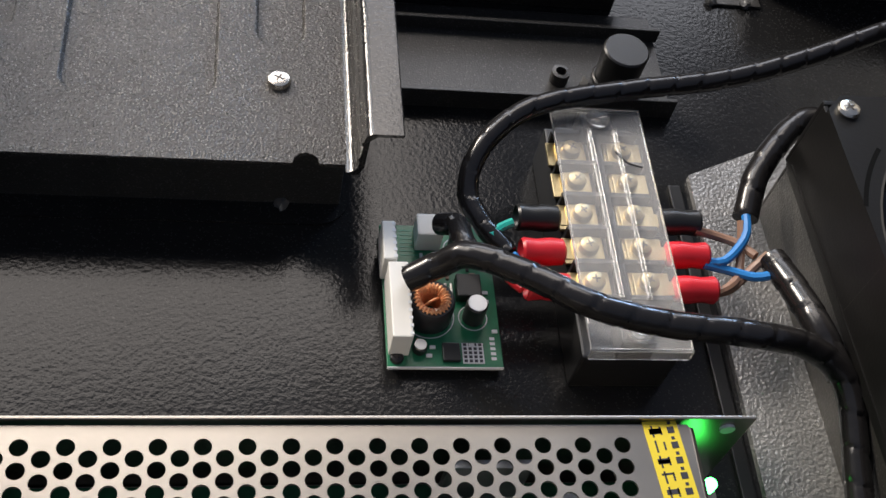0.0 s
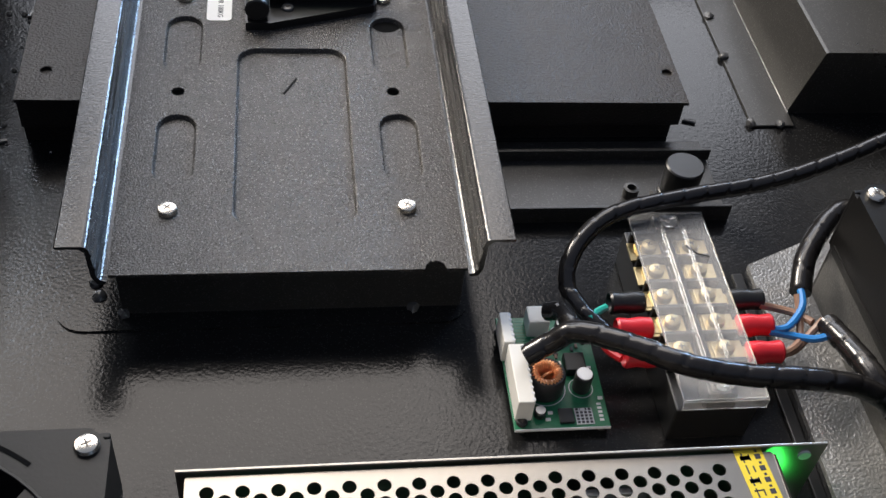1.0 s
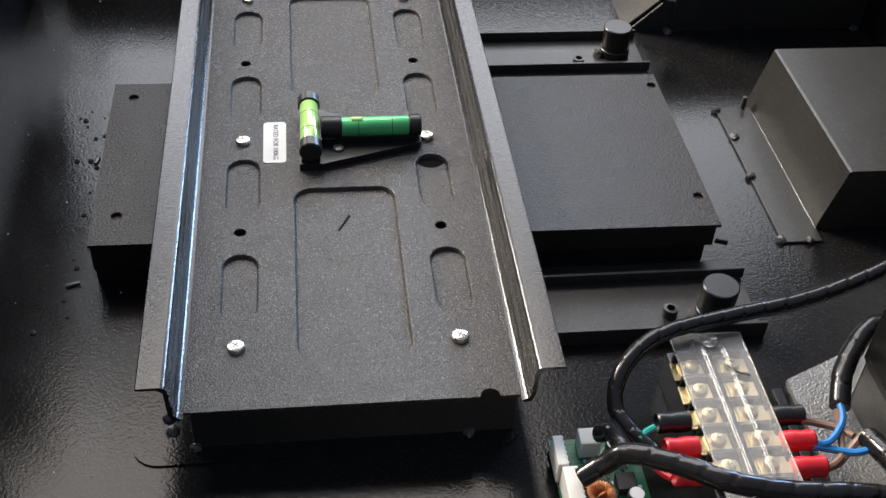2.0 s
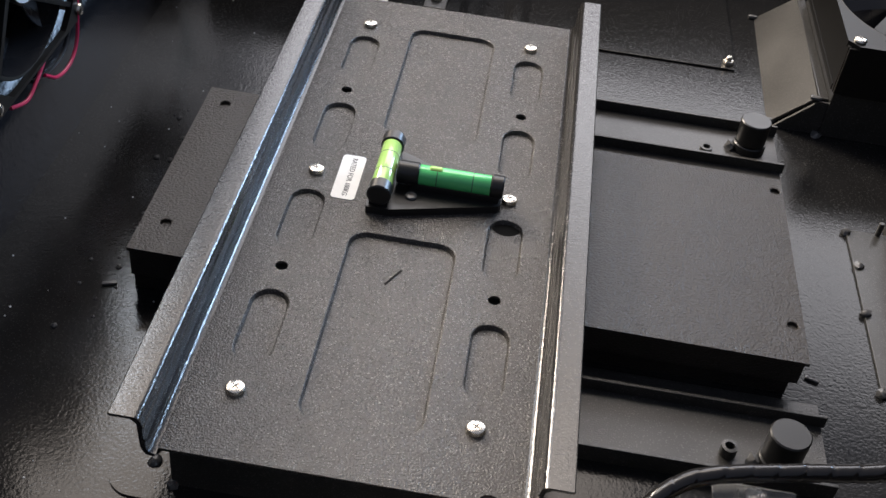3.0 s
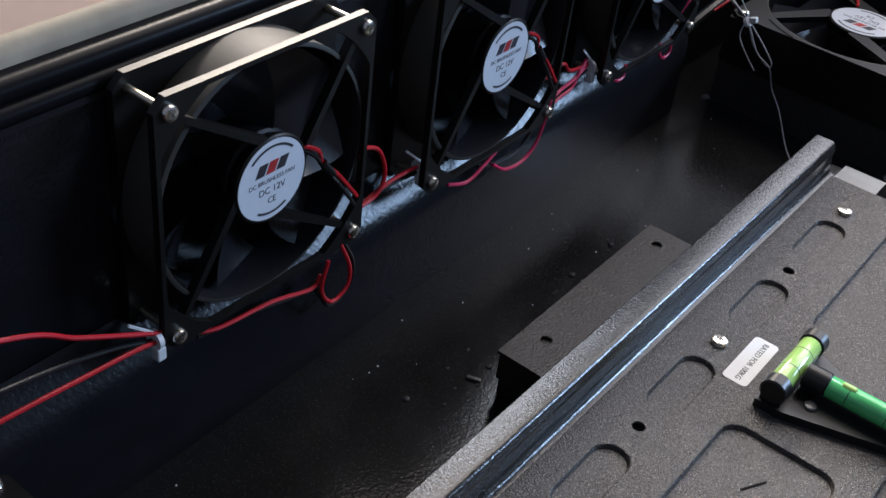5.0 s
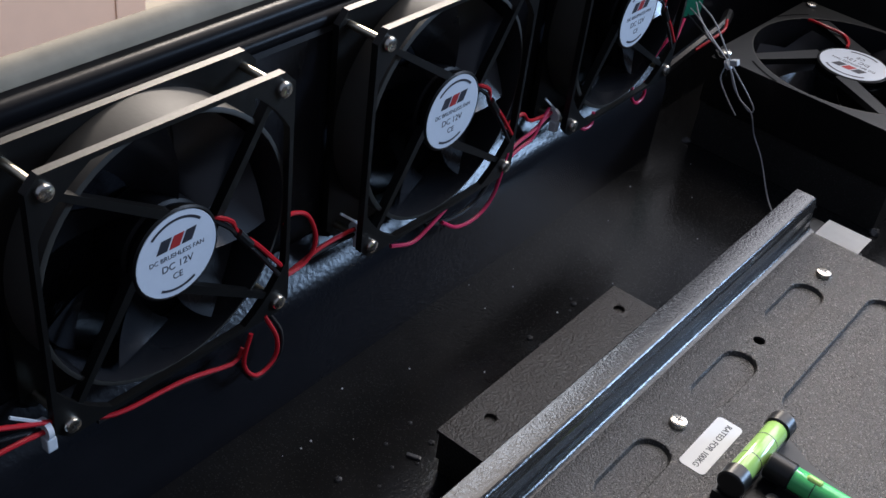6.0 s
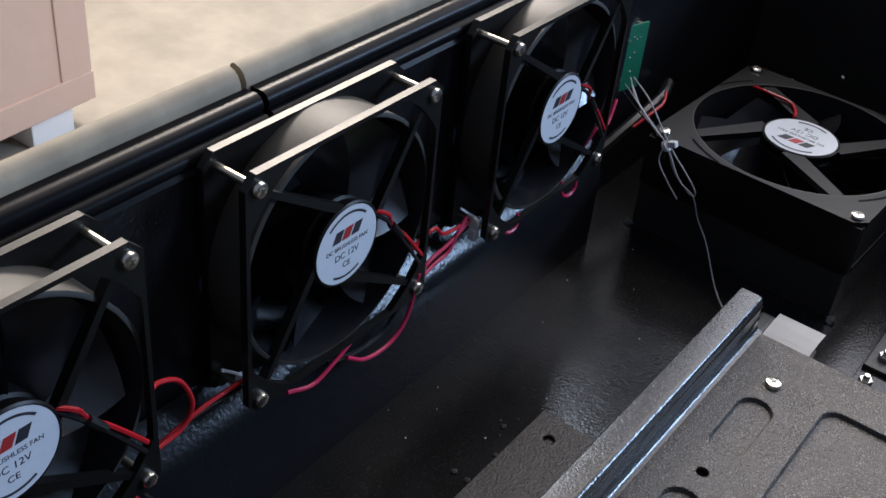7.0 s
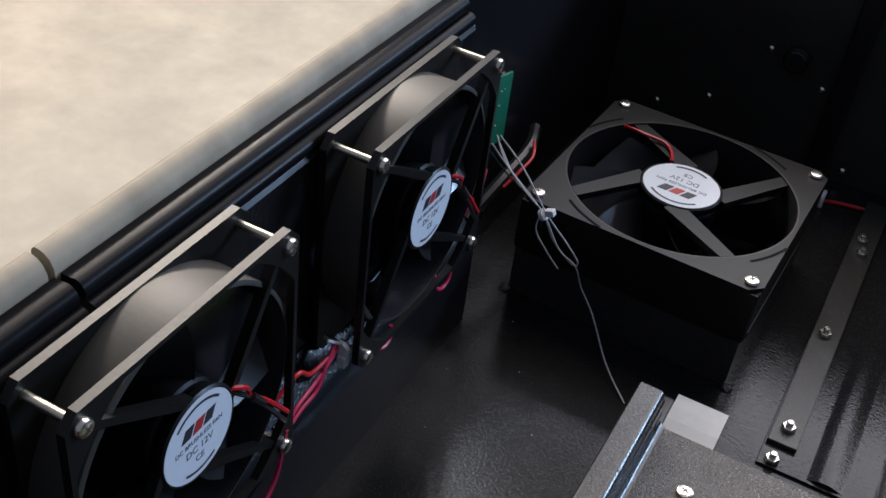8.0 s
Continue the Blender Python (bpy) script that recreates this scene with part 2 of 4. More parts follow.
def extrude_profile(prof, y0, y1, closed=True, bm=None):
    """A section in x and z drawn out along y."""
    b = bmesh.new()
    a = [b.verts.new((x, y0, z)) for x, z in prof]
    c = [b.verts.new((x, y1, z)) for x, z in prof]
    n = len(prof)
    for i in range(n if closed else n - 1):
        b.faces.new((a[i], a[(i + 1) % n], c[(i + 1) % n], c[i]))
    if closed:
        b.faces.new(a[::-1])
        b.faces.new(c)
    return join(bm, b)


def words(name, body, size, mat, parent, m, label=""):
    cu = bpy.data.curves.new(name, "FONT")
    cu.body, cu.size, cu.align_x, cu.align_y, cu.extrude = body, size, "CENTER", "CENTER", 0.00005
    tmp = bpy.data.objects.new("tmp", cu)
    me = bpy.data.meshes.new_from_object(tmp)
    bpy.data.objects.remove(tmp)
    bpy.data.curves.remove(cu)
    me.name = name
    me.materials.clear()
    me.materials.append(mat)
    ob = new(name, me)
    ob.parent, ob.matrix_basis = parent, m
    if label:
        ob["label"] = label
    return ob


def screw_head(r, h, parent, m, mat=nickel, name="screw"):
    """A pan head with a cross recess."""
    bm = lathe([(r * 0.97, -0.0005), (r, h * 0.45), (r * 0.86, h * 0.82), (r * 0.55, h)], 18)
    ob = part(name, bm, mat, parent, smooth=True)
    ob.matrix_basis = m
    cross = box(-r * 0.42, r * 0.42, -r * 0.08, r * 0.08, h - 0.0002, h + 0.0001, 0)
    box(-r * 0.08, r * 0.08, -r * 0.42, r * 0.42, h - 0.0002, h + 0.00012, 0, bm=cross)
    part("cross_slot", cross, slot_metal, ob)
    return ob

# ---------- structure ----------
F = -0.004          # inner floor of the cabinet
X0, X1, Y0, Y1 = -0.222, 0.42, -0.33, 0.74


def structure(name, bm, mat, label, category, smooth=False):
    return tagged(part(name, bm, mat, smooth=smooth), label, category, kind="structure")


structure("ground", box(-9, 9, -9, 9, -0.85, -0.75, 0), concrete, "worn beige concrete workshop floor with pale stains", "floor")
structure("floor", box(-0.26, X1 + 0.01, Y0 - 0.01, Y1 + 0.01, F - 0.012, F, 0), floor_paint, "glossy black painted steel cabinet floor", "floor")
# side wall under the fans: lower face, narrow ledge, upper face
wall_left = structure("wall_left", extrude_profile([(X0 + 0.0020, F), (X0 + 0.0020, 0.0480), (X0 + 0.0016, 0.0530), (X0 + 0.0006, 0.0580), (X0 - 0.0008, 0.0615), (X0 - 0.0028, 0.0645), (-0.2370, 0.0800), (-0.2405, 0.0800), (-0.2405, -0.75), (-0.2385, -0.75), (-0.2385, F - 0.013), (X0 + 0.0020, F - 0.013)], Y0, 0.43),
          wall_paint, "black painted steel lower side wall with a narrow sloping ledge", "wall", smooth=True)
structure("wall_upper", box(-0.2405, -0.2375, Y0, 0.43, 0.0802, 0.189, 0.0006), wall_paint, "black painted steel upper side wall behind the fans", "wall")
structure("wall_corner", box(-0.264, -0.249, 0.43, Y1, -0.75, 0.205, 0.001), wall_paint, "tall black painted steel corner wall", "wall")
structure("wall_back", box(-0.264, X1 + 0.02, Y1, Y1 + 0.012, -0.75, 0.205, 0.001), lit_back_paint, "black painted steel back wall", "wall")
structure("wall_right", box(X1, X1 + 0.012, Y0, Y1, -0.75, 0.20, 0.001), wall_paint, "black painted steel side wall", "wall")
structure("wall_front", box(-0.26, X1 + 0.012, Y0 - 0.012, Y0, -0.75, 0.20, 0.001), wall_paint, "black painted steel front wall", "wall")

# upright ribs on the back wall
for x in (-0.075, 0.03):
    structure("trim", box(x - 0.008, x + 0.008, Y1 - 0.006, Y1 - 0.0005, F, 0.20, 0.002), wall_paint, "black upright rib on the back wall", "trim")


def bead(cx, cz, r, a0, a1, n=7):
    return [(cx + r * math.cos(radians(a0 + (a1 - a0) * i / n)), cz + r * math.sin(radians(a0 + (a1 - a0) * i / n))) for i in range(n + 1)]


# rubber edge trim in two lengths, with an open joint
RAIL = [(-0.2385, 0.186), (-0.2365, 0.1875)] + bead(-0.2410, 0.1920, 0.0040, -40, 95) + bead(-0.2465, 0.1985, 0.0050, -35, 80) + [(-0.2490, 0.2030), (-0.2520, 0.2030), (-0.2520, 0.188)]
CAP = [(-0.2522, 0.2010), (-0.2526, 0.2055), (-0.2540, 0.2085), (-0.2562, 0.2104), (-0.2590, 0.2113), (-0.2602, 0.2112), (-0.2614, 0.2104), (-0.2620, 0.2090), (-0.2622, 0.188), (-0.2522, 0.188)]
for y0, y1 in ((Y0, 0.1490), (0.1520, 0.428)):
    structure("trim", extrude_profile(RAIL, y0, y1), rubber, "glossy black rubber edge trim along the cabinet rim", "trim", smooth=True)
    structure("trim", extrude_profile(CAP, y0 - 0.002, y1 - 0.002), dusty_lit_rubber, "dusty dark rubber cap along the cabinet rim, warm light in its tan colour", "trim", smooth=True)

# ---------- things ----------


def cabinet_bracket():
    t = thing("mounting_bracket", (0, 0, 0), "black powder-coated steel mounting bracket with pressed slots", "bracket")
    xl, xr, yf, yb, zt, zw = -0.0810, 0.0830, -0.0390, 0.3765, 0.0330, 0.0550
    outer = [(xl, yf), (0.0605, yf)] + [(0.0655 - 0.005 * math.cos(math.pi * i / 6), yf + 0.005 * math.sin(math.pi * i / 6)) for i in range(7)] + [(xr, yf), (xr, yb), (xl, yb)]
    outer = [p for i, p in enumerate(outer) if i == 0 or (abs(p[0] - outer[i - 1][0]) + abs(p[1] - outer[i - 1][1])) > 1e-6]
    holes = [(rounded(-0.0260, 0.0325, -0.0100, 0.1245, 0.010), 0.0026, 0.0015), (rounded(-0.0265, 0.0315, 0.2170, 0.3455, 0.010), 0.0026, 0.0015)]
    for x in (-0.0550, 0.0555):
        for y in (0.0420, 0.1260, 0.2150, 0.2980):
            holes.append((rounded(x - 0.0095, x + 0.0109, y - 0.0240, y + 0.0275, 0.0100), 0.0026, 0.0015))
        for y in (0.0870, 0.2570):
            holes.append((circle(x, y, 0.0034), 0, 0.0001))
    part("plate", pressed_plate(outer, holes, zt, 0.0016), powder, t)
    # dark opening at the end of one slot
    part("slot_hole", lathe([(0.0088, 0.0305), (0.0087, 0.03055)], 24, (0.0562, 0.1512)), dark_inside, t, "dark round opening")
    for s, x in ((-1, xl), (1, xr)):
        prof = [(x - s * 0.0030, zt - 0.0001)] + [(x - s * 0.0030 + s * 0.0042 * math.sin(radians(a)), zt + 0.0042 - 0.0042 * math.cos(radians(a))) for a in (20, 40, 60, 78)]
        prof += [(x + s * 0.0013, zt + 0.0065), (x + s * 0.0007, zt + 0.0078), (x + s * 0.0014, zt + 0.0090), (x + s * 0.0018, zw - 0.0068), (x + s * 0.0010, zw - 0.0058), (x + s * 0.0019, zw - 0.0046)]
        prof += [(x + s * 0.0056 - s * 0.0036 * math.cos(radians(a)), zw - 0.0036 + 0.0036 * math.sin(radians(a))) for a in (15, 35, 55, 75, 90)]
        prof += [(x + s * 0.0155, zw), (x + s * 0.0160, zw - 0.0005), (x + s * 0.0155, zw - 0.0016), (x + s * 0.0066, zw - 0.0016), (x + s * 0.0040, zw - 0.0040), (x + s * 0.0034, zt + 0.0030), (x + s * 0.0015, zt - 0.0012), (x - s * 0.0020, zt - 0.0018)]
        # rounded edges and beads catch the lamps as thin bright lines
        part("flange", extrude_profile(prof, yf - 0.0035, yb + 0.0015), flange_steel, t, "raised side flange with rounded edges", smooth=True)
    part("base", box(xl + 0.004, xr - 0.002, yf + 0.0085, yb - 0.004, F, zt - 0.0042, 0.001), powder_smooth, t)
    part("foot_plate", pressed_plate(rounded(xl - 0.0260, xr + 0.0020, yf - 0.0015, yb - 0.06, 0.014), [], F + 0.0012, 0.0012), floor_paint, t)
    for x, y in ((-0.076, -0.0305), (0.058, -0.0310), (-0.088, -0.020), (-0.0905, -0.012)):
        b = bmesh.new()
        bmesh.ops.create_icosphere(b, subdivisions=2, radius=0.0032, matrix=Matrix.Translation((x, y, F + 0.0012)))
        for v in b.verts:
            v.co += noise.noise_vector(v.co * 500) * 0.0014
        part("weld", b, weld_metal, t, smooth=True)
    for x in (-0.0550, 0.0555):
        for y in (0.0, 0.1700, 0.3400):
            screw_head(0.0047, 0.0030, t, pose(x, y, zt, 0, 0, 40 * x * 1000 + 300 * y))
    part("scratch", box(-0.006, 0.0085, -0.0006, 0.0006, 0.0, 0.00015, 0, m=pose(0.0015, 0.0935, 0.0305, 0, 0, 62)), dark_inside, t)
    return t


cabinet_bracket()


def rating_label():
    t = thing("rating_label", (-0.0362, 0.1690, 0.0331), "white rounded paper rating label on the bracket", "label")
    part("paper", pressed_plate(rounded(-0.0068, 0.0068, -0.0205, 0.0205, 0.0025), [], 0.0002, 0.0002), paper, t)
    words("lettering", "RATED FOR 100KG", 0.0042, ink, t, pose(0.0005, 0, 0.0003, 0, 0, -90))


rating_label()


def t_level():
    t = thing("spirit_level", (0, 0, 0.0330), "small black T-shaped spirit level with two green vials", "spirit level")
    z = 0.0125
    outline = [(-0.0215, 0.1400), (-0.0085, 0.1400), (0.0500, 0.1580), (0.0515, 0.1600), (0.0515, 0.1740), (0.0500, 0.1760), (0.0050, 0.1880), (-0.0085, 0.1950), (-0.0215, 0.1950)]
    part("base", pressed_plate(outline, [], 0.0048, 0.0048), black_plastic, t)
    # fluid bodies in their cradles
    part("vial", lathe([(0.0056, -0.0190), (0.0058, -0.0185), (0.0058, 0.0185), (0.0056, 0.0190)], 20, m=pose(-0.0150, 0.1680, z, 90)), vial_lime, t, "lime green bubble vial", smooth=True)
    part("vial", lathe([(0.0056, -0.0205), (0.0058, -0.0200), (0.0058, 0.0200), (0.0056, 0.0205)], 20, m=pose(0.0240, 0.1655, z, 0, 90)), vial_green, t, "green bubble vial", smooth=True)
    for y0, y1 in ((0.1405, 0.1495), (0.1870, 0.1955)):
        part("end_cap", cyl(0.0067, -(y1 - y0) / 2, (y1 - y0) / 2, 20, bevel=0.0008, m=pose(-0.0150, (y0 + y1) / 2, z, 90)), black_plastic, t, smooth=True)
    for x0, x1 in ((-0.0085, 0.0040), (0.0440, 0.0515)):
        part("end_cap", cyl(0.0066, -(x1 - x0) / 2, (x1 - x0) / 2, 20, bevel=0.0008, m=pose((x0 + x1) / 2, 0.1655, z, 0, 90)), black_plastic, t, smooth=True)
    for x0, x1, y0, y1 in ((-0.0205, -0.0095, 0.1420, 0.1940), (0.0, 0.0500, 0.1605, 0.1705)):
        part("cradle", box(x0, x1, y0, y1, 0.004, 0.0090, 0.0008), black_plastic, t)
    for x in (0.0140, 0.0340):
        part("vial_ring", lathe([(0.00588, -0.0002), (0.00588, 0.0002)], 20, m=pose(x, 0.1655, z, 0, 90)), ink, t)
    for y in (0.1600, 0.1760):
        part("vial_ring", lathe([(0.00588, -0.0002), (0.00588, 0.0002)], 20, m=pose(-0.0150, y, z, 90)), ink, t)
    part("bubble", lathe([(0.0010, -0.0045), (0.0024, -0.0030), (0.0024, 0.0030), (0.0010, 0.0045)], 12, m=pose(0.0130, 0.1655, z + 0.0042, 0, 90)), vial_lime, t, smooth=True)
    for x, y in ((0.0015, 0.1540), (0.0060, 0.1780)):
        screw_head(0.0034, 0.0018, t, pose(x, y, 0.0048, 0, 0, 30), weld_metal)


t_level()


def lift_box():
    t = thing("flat_steel_box", (0, 0, 0), "low black painted steel box lying under the bracket", "steel box")
    zt = 0.0268
    holes = [(circle(x, y, 0.0036), 0.006, 0.0004) for x, y in ((-0.1245, 0.1125), (-0.1255, 0.2300), (0.2125, 0.1120), (0.2140, 0.2300))]
    part("top", pressed_plate([(-0.1375, 0.0880), (0.2185, 0.0850), (0.2185, 0.2430), (-0.1385, 0.2455)], holes, zt, 0.0020), box_paint, t)
    part("skirt", box(-0.1368, 0.2180, 0.0890, 0.2425, 0.0075, zt - 0.0021, 0.0006), box_paint, t)
    part("lower_tray", box(-0.1366, 0.2150, 0.0920, 0.2400, F, 0.0072, 0.0006), box_paint, t)
    for x, y, a in ((-0.150, 0.0900, 20), (0.231, 0.1050, -20), (-0.150, 0.205, 80), (0.228, 0.195, 80)):
        part("weld", box(-0.004, 0.004, -0.0012, 0.0012, F, F + 0.0018, 0.0008, m=pose(x, y, 0, 0, 0, a)), weld_metal, t)


lift_box()


def cross_rail(y, s, label):
    """A channel across the floor; s: the side on which its upright flange stands."""
    t = thing("cross_rail", (0, y, F), label, "steel rail", "cross rails beside the box")
    part("channel", extrude_profile([(-0.0288, 0), (-0.0288, 0.0030), (-0.0280, 0.0035), (0.0280, 0.0035), (0.0288, 0.003), (0.0288, 0)], -0.02, 0.2305), powder_smooth, t)
    part("upright_flange", box(-0.02, 0.2320, s * 0.014 - 0.0011, s * 0.014 + 0.0011, 0.0030, 0.0105, 0.0004), powder_smooth, t)
    part("lip", box(-0.02, 0.2315, -s * 0.0300 - 0.0010, -s * 0.0300 + 0.0010, 0, 0.0105, 0.0004), powder_smooth, t)
    return t


def rotate_child(ob):
    ob.data.transform(Matrix(((0, 1, 0, 0), (1, 0, 0, 0), (0, 0, 1, 0), (0, 0, 0, 1))))
    ob.data.flip_normals()


for y, s, label in ((0.0560, 1, "black steel cross rail in front of the flat box"), (0.3050, -1, "black steel cross rail behind the flat box")):
    t = cross_rail(y, s, label)
    for c in t.children:
        if c.name.startswith("channel"):
            rotate_child(c)


def stop_knob(x, y, label):
    t = thing("stop_knob", (x, y, F + 0.0035), label, "knob", "rubber stop knobs")
    part("post", cyl(0.0108, 0, 0.0060, 24, bevel=0.0006), black_plastic, t, smooth=True)
    part("cap", cyl(0.0098, 0.0060, 0.0232, 28, r2=0.0102, bevel=0.0007), black_plastic, t, smooth=True)
    b = bmesh.new()
    bmesh.ops.create_icosphere(b, subdivisions=2, radius=0.0036, matrix=Matrix.Translation((-0.0125, -0.002, 0.0015)))
    for v in b.verts:
        v.co += noise.noise_vector(v.co * 400) * 0.0018
    part("weld", b, weld_metal, t, smooth=True)


stop_knob(0.2055, 0.0395, "short black cylindrical stop knob on the rail")
stop_knob(0.2110, 0.3130, "short black cylindrical stop knob on the rail")
for x, y in ((0.1805, 0.0410), (0.1810, 0.2990)):
    t = thing("threaded_stub", (x, y, F + 0.0035), "small hollow black threaded stub on the rail", "nut", "threaded stubs")
    part("sleeve", lathe([(0.0042, 0), (0.0042, 0.0060), (0.0025, 0.0062), (0.0025, 0.001)], 14), powder_smooth, t, smooth=True)
    part("bore", lathe([(0.0024, 0.0012), (0.0024, 0.0014)], 14), dark_inside, t)

# ---------- fans ----------


def blade(bm, r0, r1, a, sweep, z0, z1, n=7, thick=0.0012):
    """One twisted blade from hub to rim."""
    for k in (0, 1):
        rows = []
        for i in range(n + 1):
            u = i / n
            r = r0 + (r1 - r0) * u
            w = sweep * (0.85 + 0.25 * u)
            lead = a + 0.35 * u
            row = []
            for j in range(6):
                v = j / 5
                ang = lead + w * v
                z = z0 + (z1 - z0) * (v + 0.12 * math.sin(math.pi * v)) + (thick if k else 0)
                row.append(bm.verts.new((r * math.cos(ang), r * math.sin(ang), z)))
            rows.append(row)
        for p, q in zip(rows, rows[1:]):
            for j in range(5):
                bm.faces.new((p[j], p[j + 1], q[j + 1], q[j]))


def fan(t, size, depth, spacing, arm_angles, bolts=True, lead=True, turn_label=0, arm_width=0.034, arm_end=0.024):
    """An axial fan with its grille side up (+z), centred on its axis, its back at z = 0."""
    h, r = size / 2, size * 0.486
    rim = depth - 0.003 if bolts else depth
    n = 64

    def flange(z0, z1, open_corners=False):
        b = bmesh.new()
        out, inn = [], []
        for i in range(n):
            a = 2 * math.pi * (i + 0.5) / n
            c, s = math.cos(a), math.sin(a)
            k = h / max(abs(c), abs(s))
            x, y = c * k, s * k
            cr = size * 0.045
            ex, ey = abs(x) - (h - cr), abs(y) - (h - cr)
            if ex > 0 and ey > 0:
                d = math.hypot(ex, ey)
                f = min(1, cr / d)
                x, y = math.copysign(h - cr + ex * f, x), math.copysign(h - cr + ey * f, y)
            out.append((x, y))
            q = min(0.965 * h / max(abs(c), abs(s)), r * 1.15) if open_corners else r
            inn.append((c * q, s * q))
        v = [[b.verts.new((*p, z)) for p in ring] for ring, z in ((out, z0), (out, z1), (inn, z1), (inn, z0))]
        for a, c in zip(v, v[1:] + v[:1]):
            for i in range(n):
                b.faces.new((a[i], a[(i + 1) % n], c[(i + 1) % n], c[i]))
        return b

    part("front_flange", flange(depth - size * 0.030, depth, bolts), fan_plastic, t)
    part("back_flange", flange(0, size * 0.030), fan_plastic, t)
    # barrel outside in the lightened plastic
    part("barrel", lathe([(r, 0.0), (r * 1.022, size * 0.03), (r * 1.022, depth - size * 0.03), (r, rim), (r * 0.988, rim), (r * 0.985, 0.0)], 56, caps=False), lit_barrel_plastic, t, smooth=True)
    # its inner face drawn apart and darker, for the shade inside
    part("lining", lathe([(r * 0.984, rim), (r * 0.970, depth * 0.7), (r * 0.966, 0.0), (r * 0.978, 0.0)], 56, caps=False), blade_plastic, t, smooth=True)
    hub_r = size * 0.174
    part("hub", lathe([(hub_r * 0.97, depth - 0.004), (hub_r, depth - 0.0012), (hub_r * 0.96, depth - 0.0004), (hub_r * 0.945, depth - 0.0004), (hub_r * 0.935, depth - 0.0009)], 40), fan_plastic, t, smooth=True)
    # four tapered arms, bent where they leave the hub
    for a in arm_angles:
        b = bmesh.new()
        p0, p1 = hub_r * 0.9, r * (1.18 if bolts else 1.10)
        off = radians(38)
        w0, w1 = size * arm_width, size * arm_end
        ring = []
        for u in (0, 0.25, 0.5, 0.75, 1.0):
            w = w0 + (w1 - w0) * u
            q0 = Vector((p0 * math.cos(radians(a) - off), p0 * math.sin(radians(a) - off), 0))
            q1 = Vector((p1 * math.cos(radians(a)), p1 * math.sin(radians(a)), 0))
            c = q0.lerp(q1, u)
            d = Vector((-(q1 - q0).y, (q1 - q0).x, 0)).normalized()
            ring.append([b.verts.new(c + d * s * w / 2 + Vector((0, 0, zz))) for s, zz in ((-1, depth - 0.0055), (-1, depth - 0.001), (1, depth - 0.001), (1, depth - 0.0055))])
        for p, q in zip(ring, ring[1:]):
            for i in range(4):
                b.faces.new((p[i], p[(i + 1) % 4], q[(i + 1) % 4], q[i]))
        b.faces.new(ring[0])
        b.faces.new(ring[-1][::-1])
        part("arm", b, fan_plastic, t)
    rotor = part("rotor", lathe([(hub_r * 0.93, 0.0015), (hub_r * 0.96, 0.003), (hub_r * 0.96, depth - 0.0085), (hub_r * 0.9, depth - 0.0075)], 36), rotor_plastic, t, smooth=True)
    for i in range(7):
        b = bmesh.new()
        blade(b, hub_r * 0.95, r * 0.93, 2 * math.pi * i / 7 + 0.3, 0.62, depth - 0.009, 0.003)
        part("blade", b, blade_plastic, rotor, smooth=True)
    lab = part("label", lathe([(hub_r * 0.925, depth - 0.0009), (hub_r * 0.925, depth - 0.0005)], 40), silver_label, t, "pale round maker's label")
    k = hub_r / 0.0209
    face = Matrix.Translation((0, 0, depth - 0.00045)) @ pose(0, 0, 0, 0, 0, turn_label)
    # maker's mark as three slanted blocks
    for x, m in ((-0.0060, ink), (0.0, red_ink), (0.0060, ink)):
        bm = box(-0.0025 * k, 0.0025 * k, -0.0028 * k, 0.0028 * k, 0, 0.0001, 0)
        for v in bm.verts:
            v.co.x += v.co.y * 0.45
        bm.transform(face @ pose(x * k, 0.0066 * k, 0))
        part("mark", bm, m, lab)
    words("lettering", "DC BRUSHLESS FAN", 0.0030 * k, ink, lab, face @ pose(0, 0.0003 * k, 0))
    words("lettering", "DC 12V", 0.0046 * k, ink, lab, face @ pose(0, -0.0047 * k, 0))
    words("lettering", "CE", 0.0042 * k, ink, lab, face @ pose(0, -0.0100 * k, 0))
    for a0, a1 in ((45, 135), (240, 300)):
        b = bmesh.new()
        m = [(math.cos(radians(a0 + (a1 - a0) * i / 14)), math.sin(radians(a0 + (a1 - a0) * i / 14))) for i in range(15)]
        va = [[b.verts.new(face @ Vector((x * rr * k, y * rr * k, 0.00008))) for x, y in m] for rr in (0.0158, 0.0170)]
        for i in range(14):
            b.faces.new((va[0][i], va[0][i + 1], va[1][i + 1], va[1][i]))
        part("small_print", b, ink, lab)
    for sx in (-1, 1):
        for sy in (-1, 1):
            x, y = sx * spacing / 2, sy * spacing / 2
            screw_head(size * 0.030, 0.0026, t, pose(x, y, depth, 0, 0, 25))
            if bolts:
                part("bolt_shank", cyl(size * 0.0155, 0.003, depth - 0.0035, 12, at=(x, y)), shank_metal, t, "bare metal bolt shank", smooth=True)
            if bolts:
                continue
            # curved moulding slit beside each corner
            d0 = math.degrees(math.atan2(sy, sx)) + 6
            bm = bmesh.new()
            arc = [radians(d0 + 22 * i / 8) for i in range(9)]
            va = [[bm.verts.new((q * r * math.cos(a), q * r * math.sin(a), depth + 0.0002)) for a in arc] for q in (1.060, 1.085)]
            for i in range(8):
                bm.faces.new((va[0][i], va[0][i + 1], va[1][i + 1], va[1][i]))
            part("slit", bm, dark_inside, t)
